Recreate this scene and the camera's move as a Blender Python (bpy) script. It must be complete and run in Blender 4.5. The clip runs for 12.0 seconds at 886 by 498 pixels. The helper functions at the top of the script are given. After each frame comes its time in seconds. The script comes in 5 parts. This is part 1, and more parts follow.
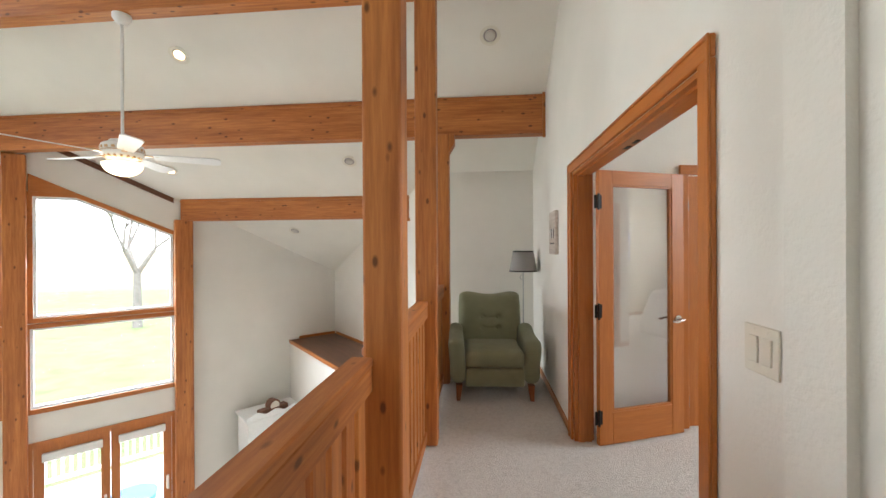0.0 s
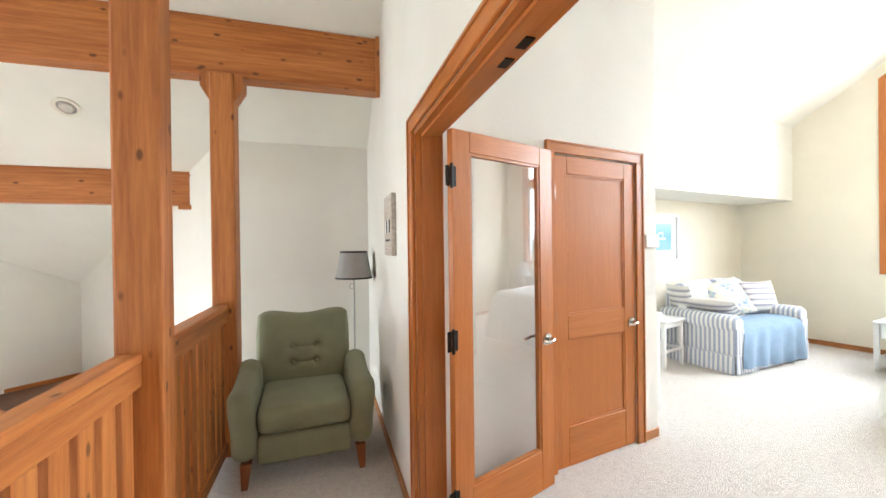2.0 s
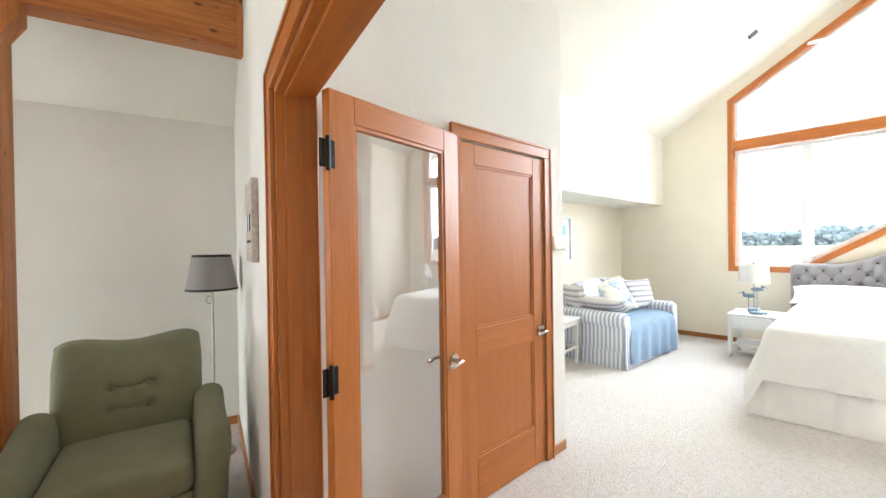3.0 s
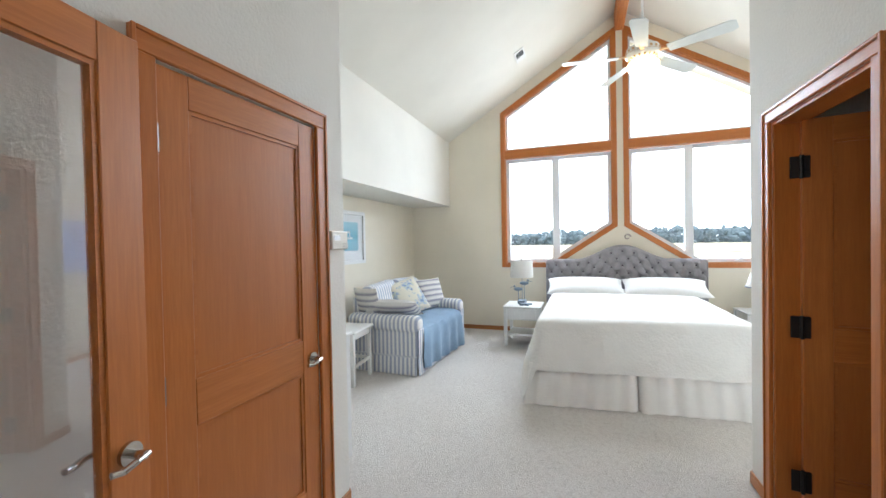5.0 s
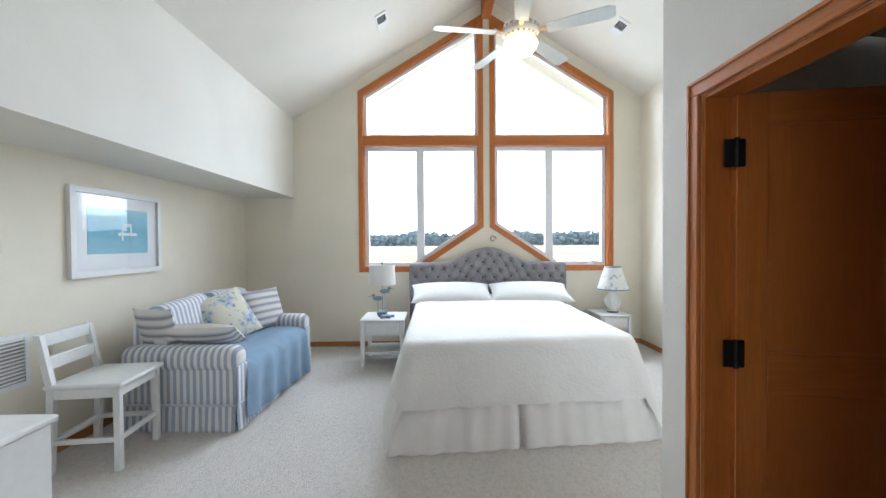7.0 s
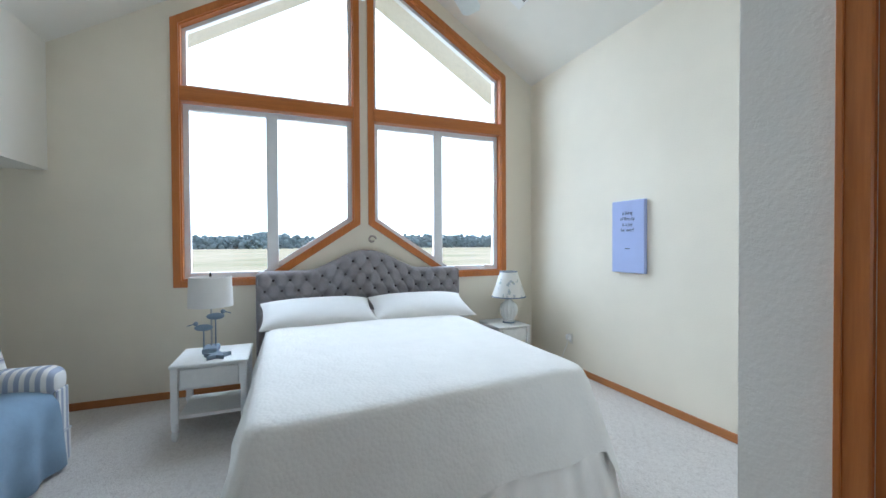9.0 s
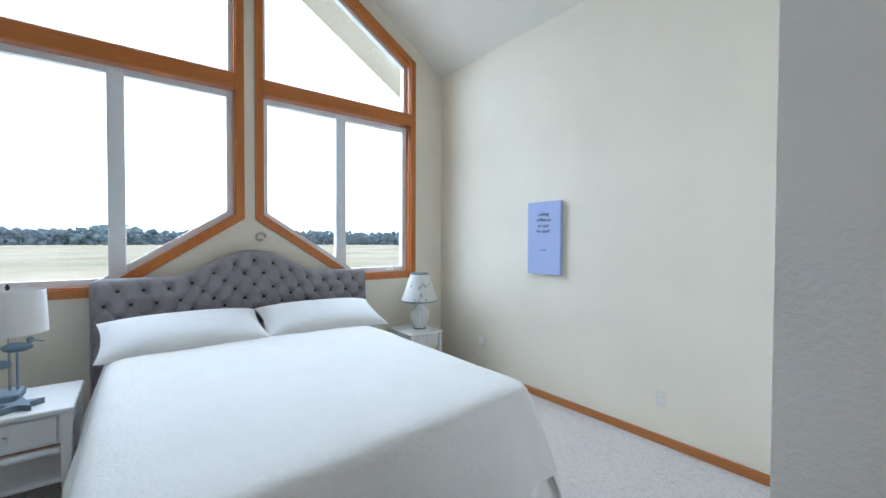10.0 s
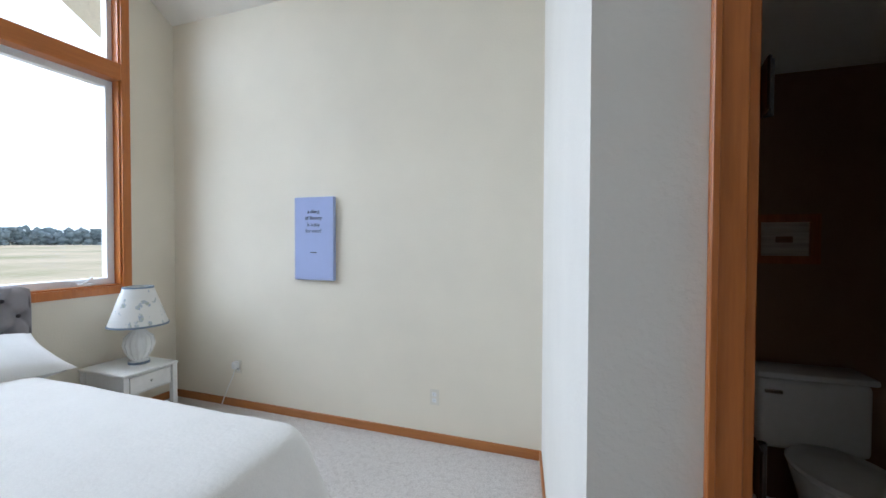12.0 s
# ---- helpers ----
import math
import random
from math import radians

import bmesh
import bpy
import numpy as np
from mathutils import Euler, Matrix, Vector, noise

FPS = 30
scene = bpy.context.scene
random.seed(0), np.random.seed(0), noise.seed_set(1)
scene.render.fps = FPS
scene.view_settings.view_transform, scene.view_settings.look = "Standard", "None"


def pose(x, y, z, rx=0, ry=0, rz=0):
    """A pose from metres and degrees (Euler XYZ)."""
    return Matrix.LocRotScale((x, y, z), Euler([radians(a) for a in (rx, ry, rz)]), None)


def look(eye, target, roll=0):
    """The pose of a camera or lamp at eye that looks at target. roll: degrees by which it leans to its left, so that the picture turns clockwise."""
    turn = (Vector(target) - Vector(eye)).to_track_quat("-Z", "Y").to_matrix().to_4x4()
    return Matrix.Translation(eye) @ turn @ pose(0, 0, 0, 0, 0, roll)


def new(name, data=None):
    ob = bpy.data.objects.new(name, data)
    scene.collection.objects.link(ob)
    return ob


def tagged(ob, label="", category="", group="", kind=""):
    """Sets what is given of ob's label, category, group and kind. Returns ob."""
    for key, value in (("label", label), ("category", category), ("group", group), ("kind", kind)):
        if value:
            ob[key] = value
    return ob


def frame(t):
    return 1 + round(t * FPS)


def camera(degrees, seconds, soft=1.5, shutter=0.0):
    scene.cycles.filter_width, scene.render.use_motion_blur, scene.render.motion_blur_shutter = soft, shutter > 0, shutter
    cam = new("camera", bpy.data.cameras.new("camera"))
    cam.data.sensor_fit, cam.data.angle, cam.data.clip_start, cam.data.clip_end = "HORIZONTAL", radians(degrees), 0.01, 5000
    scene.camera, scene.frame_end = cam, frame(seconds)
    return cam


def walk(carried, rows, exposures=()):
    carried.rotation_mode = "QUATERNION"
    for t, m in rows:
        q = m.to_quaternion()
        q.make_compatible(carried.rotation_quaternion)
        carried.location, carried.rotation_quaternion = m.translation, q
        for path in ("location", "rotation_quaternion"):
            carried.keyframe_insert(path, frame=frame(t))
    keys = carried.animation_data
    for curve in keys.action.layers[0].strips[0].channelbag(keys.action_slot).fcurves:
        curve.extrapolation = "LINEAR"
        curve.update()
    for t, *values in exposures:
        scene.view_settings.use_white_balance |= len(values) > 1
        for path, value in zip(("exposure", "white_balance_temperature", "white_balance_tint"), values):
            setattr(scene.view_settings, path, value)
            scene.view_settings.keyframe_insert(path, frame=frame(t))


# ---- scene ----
cam = camera(96.9, 12.0)
METRES, EYE, TILT, LEAN, TURN = 4.55, 1.45, 0.0, 0.0, 3.9
PATH = [
    (0, (-0.467, -0.073, 1.465), (-0.271, 1.917, 1.462), -0.3),
    (0.5, (-0.323, 0.245, 1.479), (0.008, 2.217, 1.475), -0.3),
    (1, (-0.235, 0.514, 1.473), (0.283, 2.446, 1.467), -0.5),
    (1.5, (-0.137, 0.774, 1.446), (0.609, 2.629, 1.456), -0.6),
    (2, (0.022, 1.007, 1.456), (0.951, 2.778, 1.447), -0.7),
    (2.5, (0.183, 1.196, 1.468), (1.294, 2.859, 1.456), -0.7),
    (3, (0.318, 1.377, 1.471), (1.656, 2.864, 1.455), -0.8),
    (3.5, (0.447, 1.518, 1.471), (2.018, 2.755, 1.45), -0.9),
    (3.7, (0.508, 1.546, 1.467), (2.133, 2.711, 1.443), -1.1),
    (5.5, (1.148, 1.698, 1.454), (3.091, 2.173, 1.421), -0.7),
    (6, (1.377, 1.762, 1.456), (3.353, 2.068, 1.418), -0.4),
    (6.5, (1.63, 1.764, 1.453), (3.624, 1.915, 1.421), -0.4),
    (7, (1.847, 1.796, 1.454), (3.847, 1.762, 1.419), -0.4),
    (7.2, (1.926, 1.797, 1.461), (3.923, 1.693, 1.424), -0.4),
    (8.8, (2.94, 1.852, 1.44), (4.825, 1.178, 1.421), -0.5),
    (9, (3.01, 1.882, 1.44), (4.867, 1.144, 1.414), -0.3),
    (9.5, (3.262, 1.938, 1.461), (5.018, 0.981, 1.42), -0.0),
    (10, (3.478, 1.883, 1.464), (5.059, 0.658, 1.425), 0.2),
    (10.5, (3.675, 1.827, 1.466), (5.064, 0.388, 1.423), 0.3),
    (11, (3.782, 1.776, 1.475), (4.924, 0.134, 1.433), 0.6),
    (11.5, (3.827, 1.726, 1.469), (4.697, -0.074, 1.433), 0.6),
    (12, (3.754, 1.603, 1.48), (4.401, -0.289, 1.441), 0.2),
]
EXPOSURE = [(0, 0.36, 6300, 9), (0.5, 0.44, 6300, 9), (1.0, 0.68, 6200, 9), (1.5, 1.0, 6150, 8), (2.5, 0.98, 6150, 8), (3.5, 0.60, 6000, 8), (5.5, -0.18, 5750, 8), (7.2, -0.36, 5600, 8), (9.0, -0.80, 5350, 6), (10.2, -0.90, 5300, 7), (12.0, -1.02, 5550, 10)]
walk(cam, [(t, look(eye, target, roll)) for t, eye, target, roll in PATH], EXPOSURE)

# ---- world, sun, large lights ----
SKY, L_GABLE, L_GREAT = 1.0, 330.0, 84.0
world = bpy.data.worlds.new("sky")
scene.world = world
world.use_nodes = True
wn, wl = world.node_tree.nodes, world.node_tree.links
sky = wn.new("ShaderNodeTexSky")
sky.sky_type, sky.sun_disc = "NISHITA", False
sky.sun_elevation, sky.sun_rotation = radians(50), radians(200)
sky.air_density, sky.dust_density, sky.ozone_density = 1.0, 1.0, 1.0
cloud = wn.new("ShaderNodeMix")
cloud.data_type = "RGBA"
cloud.inputs[0].default_value, cloud.inputs[7].default_value = 0.9, (5.8, 6.0, 6.3, 1)
wl.new(sky.outputs[0], cloud.inputs[6])
wl.new(cloud.outputs[2], wn["Background"].inputs[0])
wn["Background"].inputs[1].default_value = SKY
sun_data = bpy.data.lights.new("sun", "SUN")
sun_data.energy, sun_data.angle, sun_data.color = 1.0, radians(20), (1.0, 0.96, 0.9)
sun = new("sun", sun_data)
sun.matrix_world = look((0, 0, 30), (8, 12, 0))


def area(name, m, w, h, watts, col=(1, 1, 1)):
    d = bpy.data.lights.new(name, "AREA")
    d.spread = radians(150)
    d.shape, d.size, d.size_y, d.energy, d.color = "RECTANGLE", w, h, watts, col
    ob = new(name, d)
    ob.matrix_world = m
    return ob


# ---- frames of reference ----
LOFT = Matrix.Translation((0.82, 2.85, 0)) @ Matrix.Rotation(radians(-11), 4, "Z")


def loft(a, b, z=0.0):
    """A place in the loft: a metres west of the bedroom wall, b metres north of the door's casing."""
    return LOFT @ Vector((-a, b, z))


def along(p, q):
    """A frame at p with its x axis towards q, both on plan."""
    p, q = Vector(p), Vector(q)
    return Matrix.Translation((p.x, p.y, 0)) @ Matrix.Rotation(math.atan2(q.y - p.y, q.x - p.x), 4, "Z")


# ---- materials ----
def mat(name, rough=0.6, metal=0.0, spec=0.5):
    m = bpy.data.materials.new(name)
    m.use_nodes = True
    n, l = m.node_tree.nodes, m.node_tree.links
    b = n["Principled BSDF"]
    b.inputs["Roughness"].default_value, b.inputs["Metallic"].default_value = rough, metal
    b.inputs["Specular IOR Level"].default_value = spec
    return m, n, l, b


def coords(n, l, scale=(1, 1, 1), kind="Object"):
    t, mp = n.new("ShaderNodeTexCoord"), n.new("ShaderNodeMapping")
    mp.inputs["Scale"].default_value = scale
    l.new(t.outputs[kind], mp.inputs[0])
    return mp.outputs[0]


def noise_tex(n, l, vec, scale, detail=4, rough=0.6):
    t = n.new("ShaderNodeTexNoise")
    t.inputs["Scale"].default_value, t.inputs["Detail"].default_value, t.inputs["Roughness"].default_value = scale, detail, rough
    l.new(vec, t.inputs["Vector"])
    return t.outputs["Fac"]


def ramp(n, l, fac, stops):
    r = n.new("ShaderNodeValToRGB")
    e = r.color_ramp.elements
    while len(e) < len(stops):
        e.new(0.5)
    for el, (p, c) in zip(e, stops):
        el.position, el.color = p, (*c, 1)
    l.new(fac, r.inputs[0])
    return r.outputs[0]


def bump(n, l, b, height, strength, dist):
    u = n.new("ShaderNodeBump")
    u.inputs["Strength"].default_value, u.inputs["Distance"].default_value = strength, dist
    l.new(height, u.inputs["Height"])
    l.new(u.outputs[0], b.inputs["Normal"])


def mix(n, l, fac, a, b, mode="MIX"):
    m = n.new("ShaderNodeMix")
    m.data_type, m.blend_type = "RGBA", mode
    for sock, v in ((m.inputs[0], fac), (m.inputs[6], a), (m.inputs[7], b)):
        if isinstance(v, (int, float)):
            sock.default_value = v
        elif isinstance(v, tuple):
            sock.default_value = (*v, 1)
        else:
            l.new(v, sock)
    return m.outputs[2]


def paint(name, col, rough=0.75, grain=70, strength=0.35, vary=0.035, dist=0.004):
    m, n, l, b = mat(name, rough, spec=0.35)
    v = coords(n, l)
    big = noise_tex(n, l, v, 1.3, 3)
    dark = tuple(c * (1 - vary) for c in col)
    light = tuple(min(1, c * (1 + vary)) for c in col)
    l.new(ramp(n, l, big, [(0.3, dark), (0.7, light)]), b.inputs["Base Color"])
    bump(n, l, b, noise_tex(n, l, v, grain, 3), strength, dist)
    return m


def wood(name, dark, mid, light, axis=2, grain=1.0, rough=0.45, knots=0.0, random_shift=True):
    m, n, l, b = mat(name, rough)
    s = [9.0 * grain] * 3
    s[axis] = 0.55 * grain
    t, mp = n.new("ShaderNodeTexCoord"), n.new("ShaderNodeMapping")
    mp.inputs["Scale"].default_value = s
    oi, add = n.new("ShaderNodeObjectInfo"), n.new("ShaderNodeVectorMath")
    mul = n.new("ShaderNodeMath")
    mul.operation, mul.inputs[1].default_value = "MULTIPLY", 37.0
    l.new(oi.outputs["Random"], mul.inputs[0])
    l.new(t.outputs["Object"], add.inputs[0])
    l.new(mul.outputs[0], add.inputs[1])
    l.new(add.outputs[0], mp.inputs[0])
    v = mp.outputs[0]
    fine = noise_tex(n, l, v, 5.0, 5, 0.65)
    broad = noise_tex(n, l, v, 0.9, 3, 0.5)
    col = ramp(n, l, fine, [(0.34, dark), (0.5, mid), (0.66, light)])
    col = mix(n, l, 0.45, col, ramp(n, l, broad, [(0.36, dark), (0.52, mid), (0.66, light)]))
    if knots:
        vk = n.new("ShaderNodeTexVoronoi")
        sk = [12.0] * 3
        sk[axis] = 6.0
        mk = n.new("ShaderNodeMapping")
        mk.inputs["Scale"].default_value = sk
        l.new(add.outputs[0], mk.inputs[0])
        l.new(mk.outputs[0], vk.inputs["Vector"])
        vk.inputs["Scale"].default_value = 1.0
        k = ramp(n, l, vk.outputs["Distance"], [(0.09, (1, 1, 1)), (0.17, (0, 0, 0))])
        sep = n.new("ShaderNodeMath")
        sep.operation, sep.inputs[1].default_value = "MULTIPLY", knots
        l.new(k, sep.inputs[0])
        col = mix(n, l, sep.outputs[0], col, tuple(c * 0.4 for c in dark))
    l.new(col, b.inputs["Base Color"])
    bump(n, l, b, fine, 0.12, 0.002)
    return m


def plain(name, col, rough=0.5, metal=0.0, vary=0.08, scale=25, strength=0.08):
    m, n, l, b = mat(name, rough, metal)
    v = coords(n, l)
    f = noise_tex(n, l, v, scale, 4)
    l.new(ramp(n, l, f, [(0.3, tuple(c * (1 - vary) for c in col)), (0.7, tuple(min(1, c * (1 + vary)) for c in col))]), b.inputs["Base Color"])
    bump(n, l, b, f, strength, 0.002)
    return m


def cloth(name, col, vary=0.1, weave=420, strength=0.35, rough=0.95, puff=0.0):
    m, n, l, b = mat(name, rough, spec=0.2)
    v = coords(n, l)
    big, fine = noise_tex(n, l, v, 6, 3), noise_tex(n, l, v, weave, 2)
    c = ramp(n, l, big, [(0.3, tuple(x * (1 - vary) for x in col)), (0.7, tuple(min(1, x * (1 + vary)) for x in col))])
    c = mix(n, l, 0.25, c, ramp(n, l, fine, [(0.3, tuple(x * 0.75 for x in col)), (0.7, tuple(min(1, x * 1.15) for x in col))]))
    l.new(c, b.inputs["Base Color"])
    b.inputs["Sheen Weight"].default_value = 0.15
    bump(n, l, b, fine, strength, 0.002)
    if puff:
        vo, wob = n.new("ShaderNodeTexVoronoi"), noise_tex(n, l, v, 3.5, 3)
        vo.inputs["Scale"].default_value = puff
        l.new(v, vo.inputs["Vector"])
        ad = n.new("ShaderNodeMath")
        ad.operation, ad.inputs[1].default_value = "MULTIPLY_ADD", -0.12
        l.new(vo.outputs["Distance"], ad.inputs[0])
        l.new(wob, ad.inputs[2])
        bump(n, l, b, ad.outputs[0], 0.45, 0.03)
    return m


def striped(name, axis, pitch, a, c, thin=None, share=0.5):
    """Woven stripes across a local axis; thin: a darker pin stripe in the middle of each."""
    m, n, l, b = mat(name, 0.95, spec=0.2)
    t, sep = n.new("ShaderNodeTexCoord"), n.new("ShaderNodeSeparateXYZ")
    l.new(t.outputs["Object"], sep.inputs[0])
    mul, fr = n.new("ShaderNodeMath"), n.new("ShaderNodeMath")
    mul.operation, mul.inputs[1].default_value, fr.operation = "MULTIPLY", 1 / pitch, "FRACT"
    l.new(sep.outputs[axis], mul.inputs[0])
    l.new(mul.outputs[0], fr.inputs[0])
    stops = [(0.0, a), (share - 0.03, a), (share + 0.03, c), (0.96, c)]
    if thin:
        stops = [(0.0, a), (0.06, c), (0.5, thin), (0.56, a), (0.62, thin), (0.68, c)]
    r = ramp(n, l, fr.outputs[0], stops)
    fine = noise_tex(n, l, coords(n, l), 350, 2)
    l.new(mix(n, l, 0.12, r, ramp(n, l, fine, [(0.3, (0.3, 0.3, 0.32)), (0.7, (0.9, 0.9, 0.9))])), b.inputs["Base Color"])
    bump(n, l, b, fine, 0.3, 0.002)
    return m


def carpet_mat():
    m, n, l, b = mat("carpet", 1.0, spec=0.1)
    v = coords(n, l)
    fine, mid, big = noise_tex(n, l, v, 210, 3, 0.7), noise_tex(n, l, v, 75, 3, 0.8), noise_tex(n, l, v, 2.2, 4, 0.6)
    c = ramp(n, l, fine, [(0.34, (0.42, 0.37, 0.33)), (0.5, (0.80, 0.745, 0.69)), (0.64, (0.93, 0.89, 0.84))])
    c = mix(n, l, 0.5, c, ramp(n, l, mid, [(0.34, (0.50, 0.45, 0.41)), (0.5, (0.80, 0.745, 0.69)), (0.64, (0.93, 0.89, 0.84))]))
    c = mix(n, l, 0.2, c, ramp(n, l, big, [(0.35, (0.62, 0.59, 0.56)), (0.65, (0.80, 0.77, 0.73))]))
    tuft = noise_tex(n, l, v, 26, 3, 0.6)
    c = mix(n, l, 0.5, c, ramp(n, l, tuft, [(0.36, (0.78, 0.76, 0.745)), (0.50, (0.96, 0.96, 0.96)), (0.6, (1, 1, 1))]), "MULTIPLY")
    l.new(c, b.inputs["Base Color"])
    b.inputs["Sheen Weight"].default_value = 0.2
    bump(n, l, b, mid, 0.8, 0.02)
    return m


def glass_mat(name, rough=0.0, tint=(1, 1, 1), gloss=0.12):
    """A thin pane: lets light through and reflects a little."""
    m, n, l, b = mat(name)
    out = n["Material Output"]
    tr, gl, mx = n.new("ShaderNodeBsdfTransparent"), n.new("ShaderNodeBsdfGlossy"), n.new("ShaderNodeMixShader")
    lw, pw_, sc = n.new("ShaderNodeLayerWeight"), n.new("ShaderNodeMath"), n.new("ShaderNodeMath")
    pw_.operation, pw_.inputs[1].default_value = "POWER", 4.0
    sc.operation, sc.use_clamp, sc.inputs[1].default_value, sc.inputs[2].default_value = "MULTIPLY_ADD", True, 0.9, gloss
    l.new(lw.outputs["Facing"], pw_.inputs[0])
    l.new(pw_.outputs[0], sc.inputs[0])
    tr.inputs[0].default_value = (*tint, 1)
    gl.inputs["Roughness"].default_value = rough
    l.new(sc.outputs[0], mx.inputs[0])
    l.new(tr.outputs[0], mx.inputs[1])
    l.new(gl.outputs[0], mx.inputs[2])
    l.new(mx.outputs[0], out.inputs[0])
    return m


def glow(name, col, power):
    m, n, l, b = mat(name, 0.4)
    b.inputs["Base Color"].default_value = (0.9, 0.88, 0.82, 1)
    b.inputs["Emission Color"].default_value = (*col, 1)
    b.inputs["Emission Strength"].default_value = power
    return m


WALL = paint("wall_paint", (0.80, 0.775, 0.715), grain=58, strength=0.6)
CEIL = paint("ceiling_paint", (0.80, 0.775, 0.705), grain=70)
CREAM = paint("cream_bedroom_paint", (0.82, 0.762, 0.635))
# the unlit bathroom's shade is put into this dark brown wall colour
DIM_BATH = paint("tan_bathroom_paint", (0.22, 0.13, 0.08))
WHITE = plain("white_paint", (0.80, 0.80, 0.78), 0.4, vary=0.03)
VINYL = plain("white_vinyl", (0.78, 0.80, 0.82), 0.35, vary=0.02)
FIR_D, FIR_M, FIR_L = (0.30, 0.086, 0.018), (0.47, 0.155, 0.034), (0.62, 0.245, 0.06)
BEAM = [wood("fir_timber_%s" % "xyz"[i], FIR_D, FIR_M, FIR_L, i, 1.0, 0.5, 0.9) for i in range(3)]
TRIM = [wood("fir_trim_%s" % "xyz"[i], (0.405, 0.126, 0.023), (0.475, 0.154, 0.029), (0.535, 0.186, 0.040), i, 2.6, 0.34) for i in range(3)]
PANEL = wood("fir_panel", (0.42, 0.132, 0.025), (0.46, 0.149, 0.029), (0.50, 0.170, 0.036), 2, 2.4, 0.34)
BASEB = [wood("oak_baseboard_%s" % "xyz"[i], (0.36, 0.135, 0.035), (0.43, 0.170, 0.05), (0.48, 0.205, 0.065), i, 2.4, 0.4) for i in range(3)]
LEDGE = wood("ledge_wood", (0.11, 0.045, 0.022), (0.16, 0.065, 0.032), (0.20, 0.085, 0.042), 0, 1.0, 0.4)
CARPET = carpet_mat()
GREEN = cloth("sage_fabric", (0.265, 0.27, 0.17))
GREY = cloth("grey_velvet", (0.30, 0.285, 0.30), 0.15)
LINEN = cloth("white_linen", (0.80, 0.785, 0.75), 0.03, 260, 0.5, puff=55)
SKIRT = cloth("bed_skirt_cotton", (0.88, 0.86, 0.82), 0.04, 300, 0.3)
PILLOW = cloth("white_pillowcase", (0.80, 0.80, 0.79), 0.03, 300, 0.2)
THROW = cloth("blue_throw", (0.245, 0.35, 0.475), 0.1, 200, 0.6)
SHADE_GREY = cloth("grey_lampshade", (0.33, 0.31, 0.30), 0.08)
SHADE_W = cloth("white_lampshade", (0.82, 0.81, 0.78), 0.03)
BLACK = plain("black_metal", (0.02, 0.018, 0.016), 0.45, 0.6)
CHROME = plain("satin_nickel", (0.55, 0.53, 0.50), 0.22, 1.0, 0.05)
HINGE = plain("dull_nickel", (0.22, 0.21, 0.20), 0.5, 0.8)
STEEL = plain("brushed_steel", (0.45, 0.45, 0.44), 0.35, 1.0)
LEGWOOD = wood("leg_wood", (0.20, 0.058, 0.018), (0.29, 0.09, 0.028), (0.36, 0.12, 0.04), 2, 2.0, 0.35)
BONE = plain("almond_plastic", (0.74, 0.70, 0.60), 0.4, vary=0.02)
DARK = plain("dark_void", (0.012, 0.012, 0.012), 0.9)
STRIPE = [striped("striped_canvas_%s" % "xyz"[i], i, 0.052, (0.37, 0.42, 0.54), (0.82, 0.81, 0.78)) for i in range(3)]
TICK = [striped("ticking_%s" % "xyz"[i], i, 0.075, (0.75, 0.73, 0.69), (0.75, 0.73, 0.69), (0.16, 0.17, 0.25)) for i in range(3)]
PANE = glass_mat("window_glass", gloss=0.02)
DOORPANE = glass_mat("door_glass", gloss=0.13)
PATH_GREY = plain("path_concrete", (0.5, 0.5, 0.48), 0.9)


# ---- mesh helpers ----
def box(bm, lo, hi, m=None, bevel=0.0, seg=1):
    r = bmesh.ops.create_cube(bm, size=1.0)
    vs = r["verts"]
    c = [(a + b) / 2 for a, b in zip(lo, hi)]
    d = [abs(b - a) for a, b in zip(lo, hi)]
    for v in vs:
        v.co = Vector([v.co[i] * d[i] + c[i] for i in range(3)])
    if bevel:
        es = list({e for v in vs for e in v.link_edges})
        r = bmesh.ops.bevel(bm, geom=es, offset=bevel, segments=seg, profile=0.5, affect="EDGES", clamp_overlap=True)
        vs = list({v for f in r["faces"] for v in f.verts} | {v for v in vs if v.is_valid})
    if m is not None:
        bmesh.ops.transform(bm, matrix=m, verts=vs)
    return vs


def cyl(bm, base, r0, r1, h, axis="z", seg=20, m=None):
    r = bmesh.ops.create_cone(bm, cap_ends=True, segments=seg, radius1=r0, radius2=r1, depth=h)
    vs = r["verts"]
    t = Matrix.Translation((0, 0, h / 2))
    if axis == "x":
        t = Matrix.Rotation(radians(90), 4, "Y") @ t
    elif axis == "y":
        t = Matrix.Rotation(radians(-90), 4, "X") @ t
    t = Matrix.Translation(base) @ t
    bmesh.ops.transform(bm, matrix=(m @ t) if m is not None else t, verts=vs)
    return vs


def tube(bm, a, b, r, seg=8):
    a, b = Vector(a), Vector(b)
    q = (b - a).to_track_quat("Z", "Y").to_matrix().to_4x4()
    bmesh.ops.create_cone(bm, cap_ends=True, segments=seg, radius1=r, radius2=r, depth=(b - a).length, matrix=Matrix.Translation((a + b) / 2) @ q)


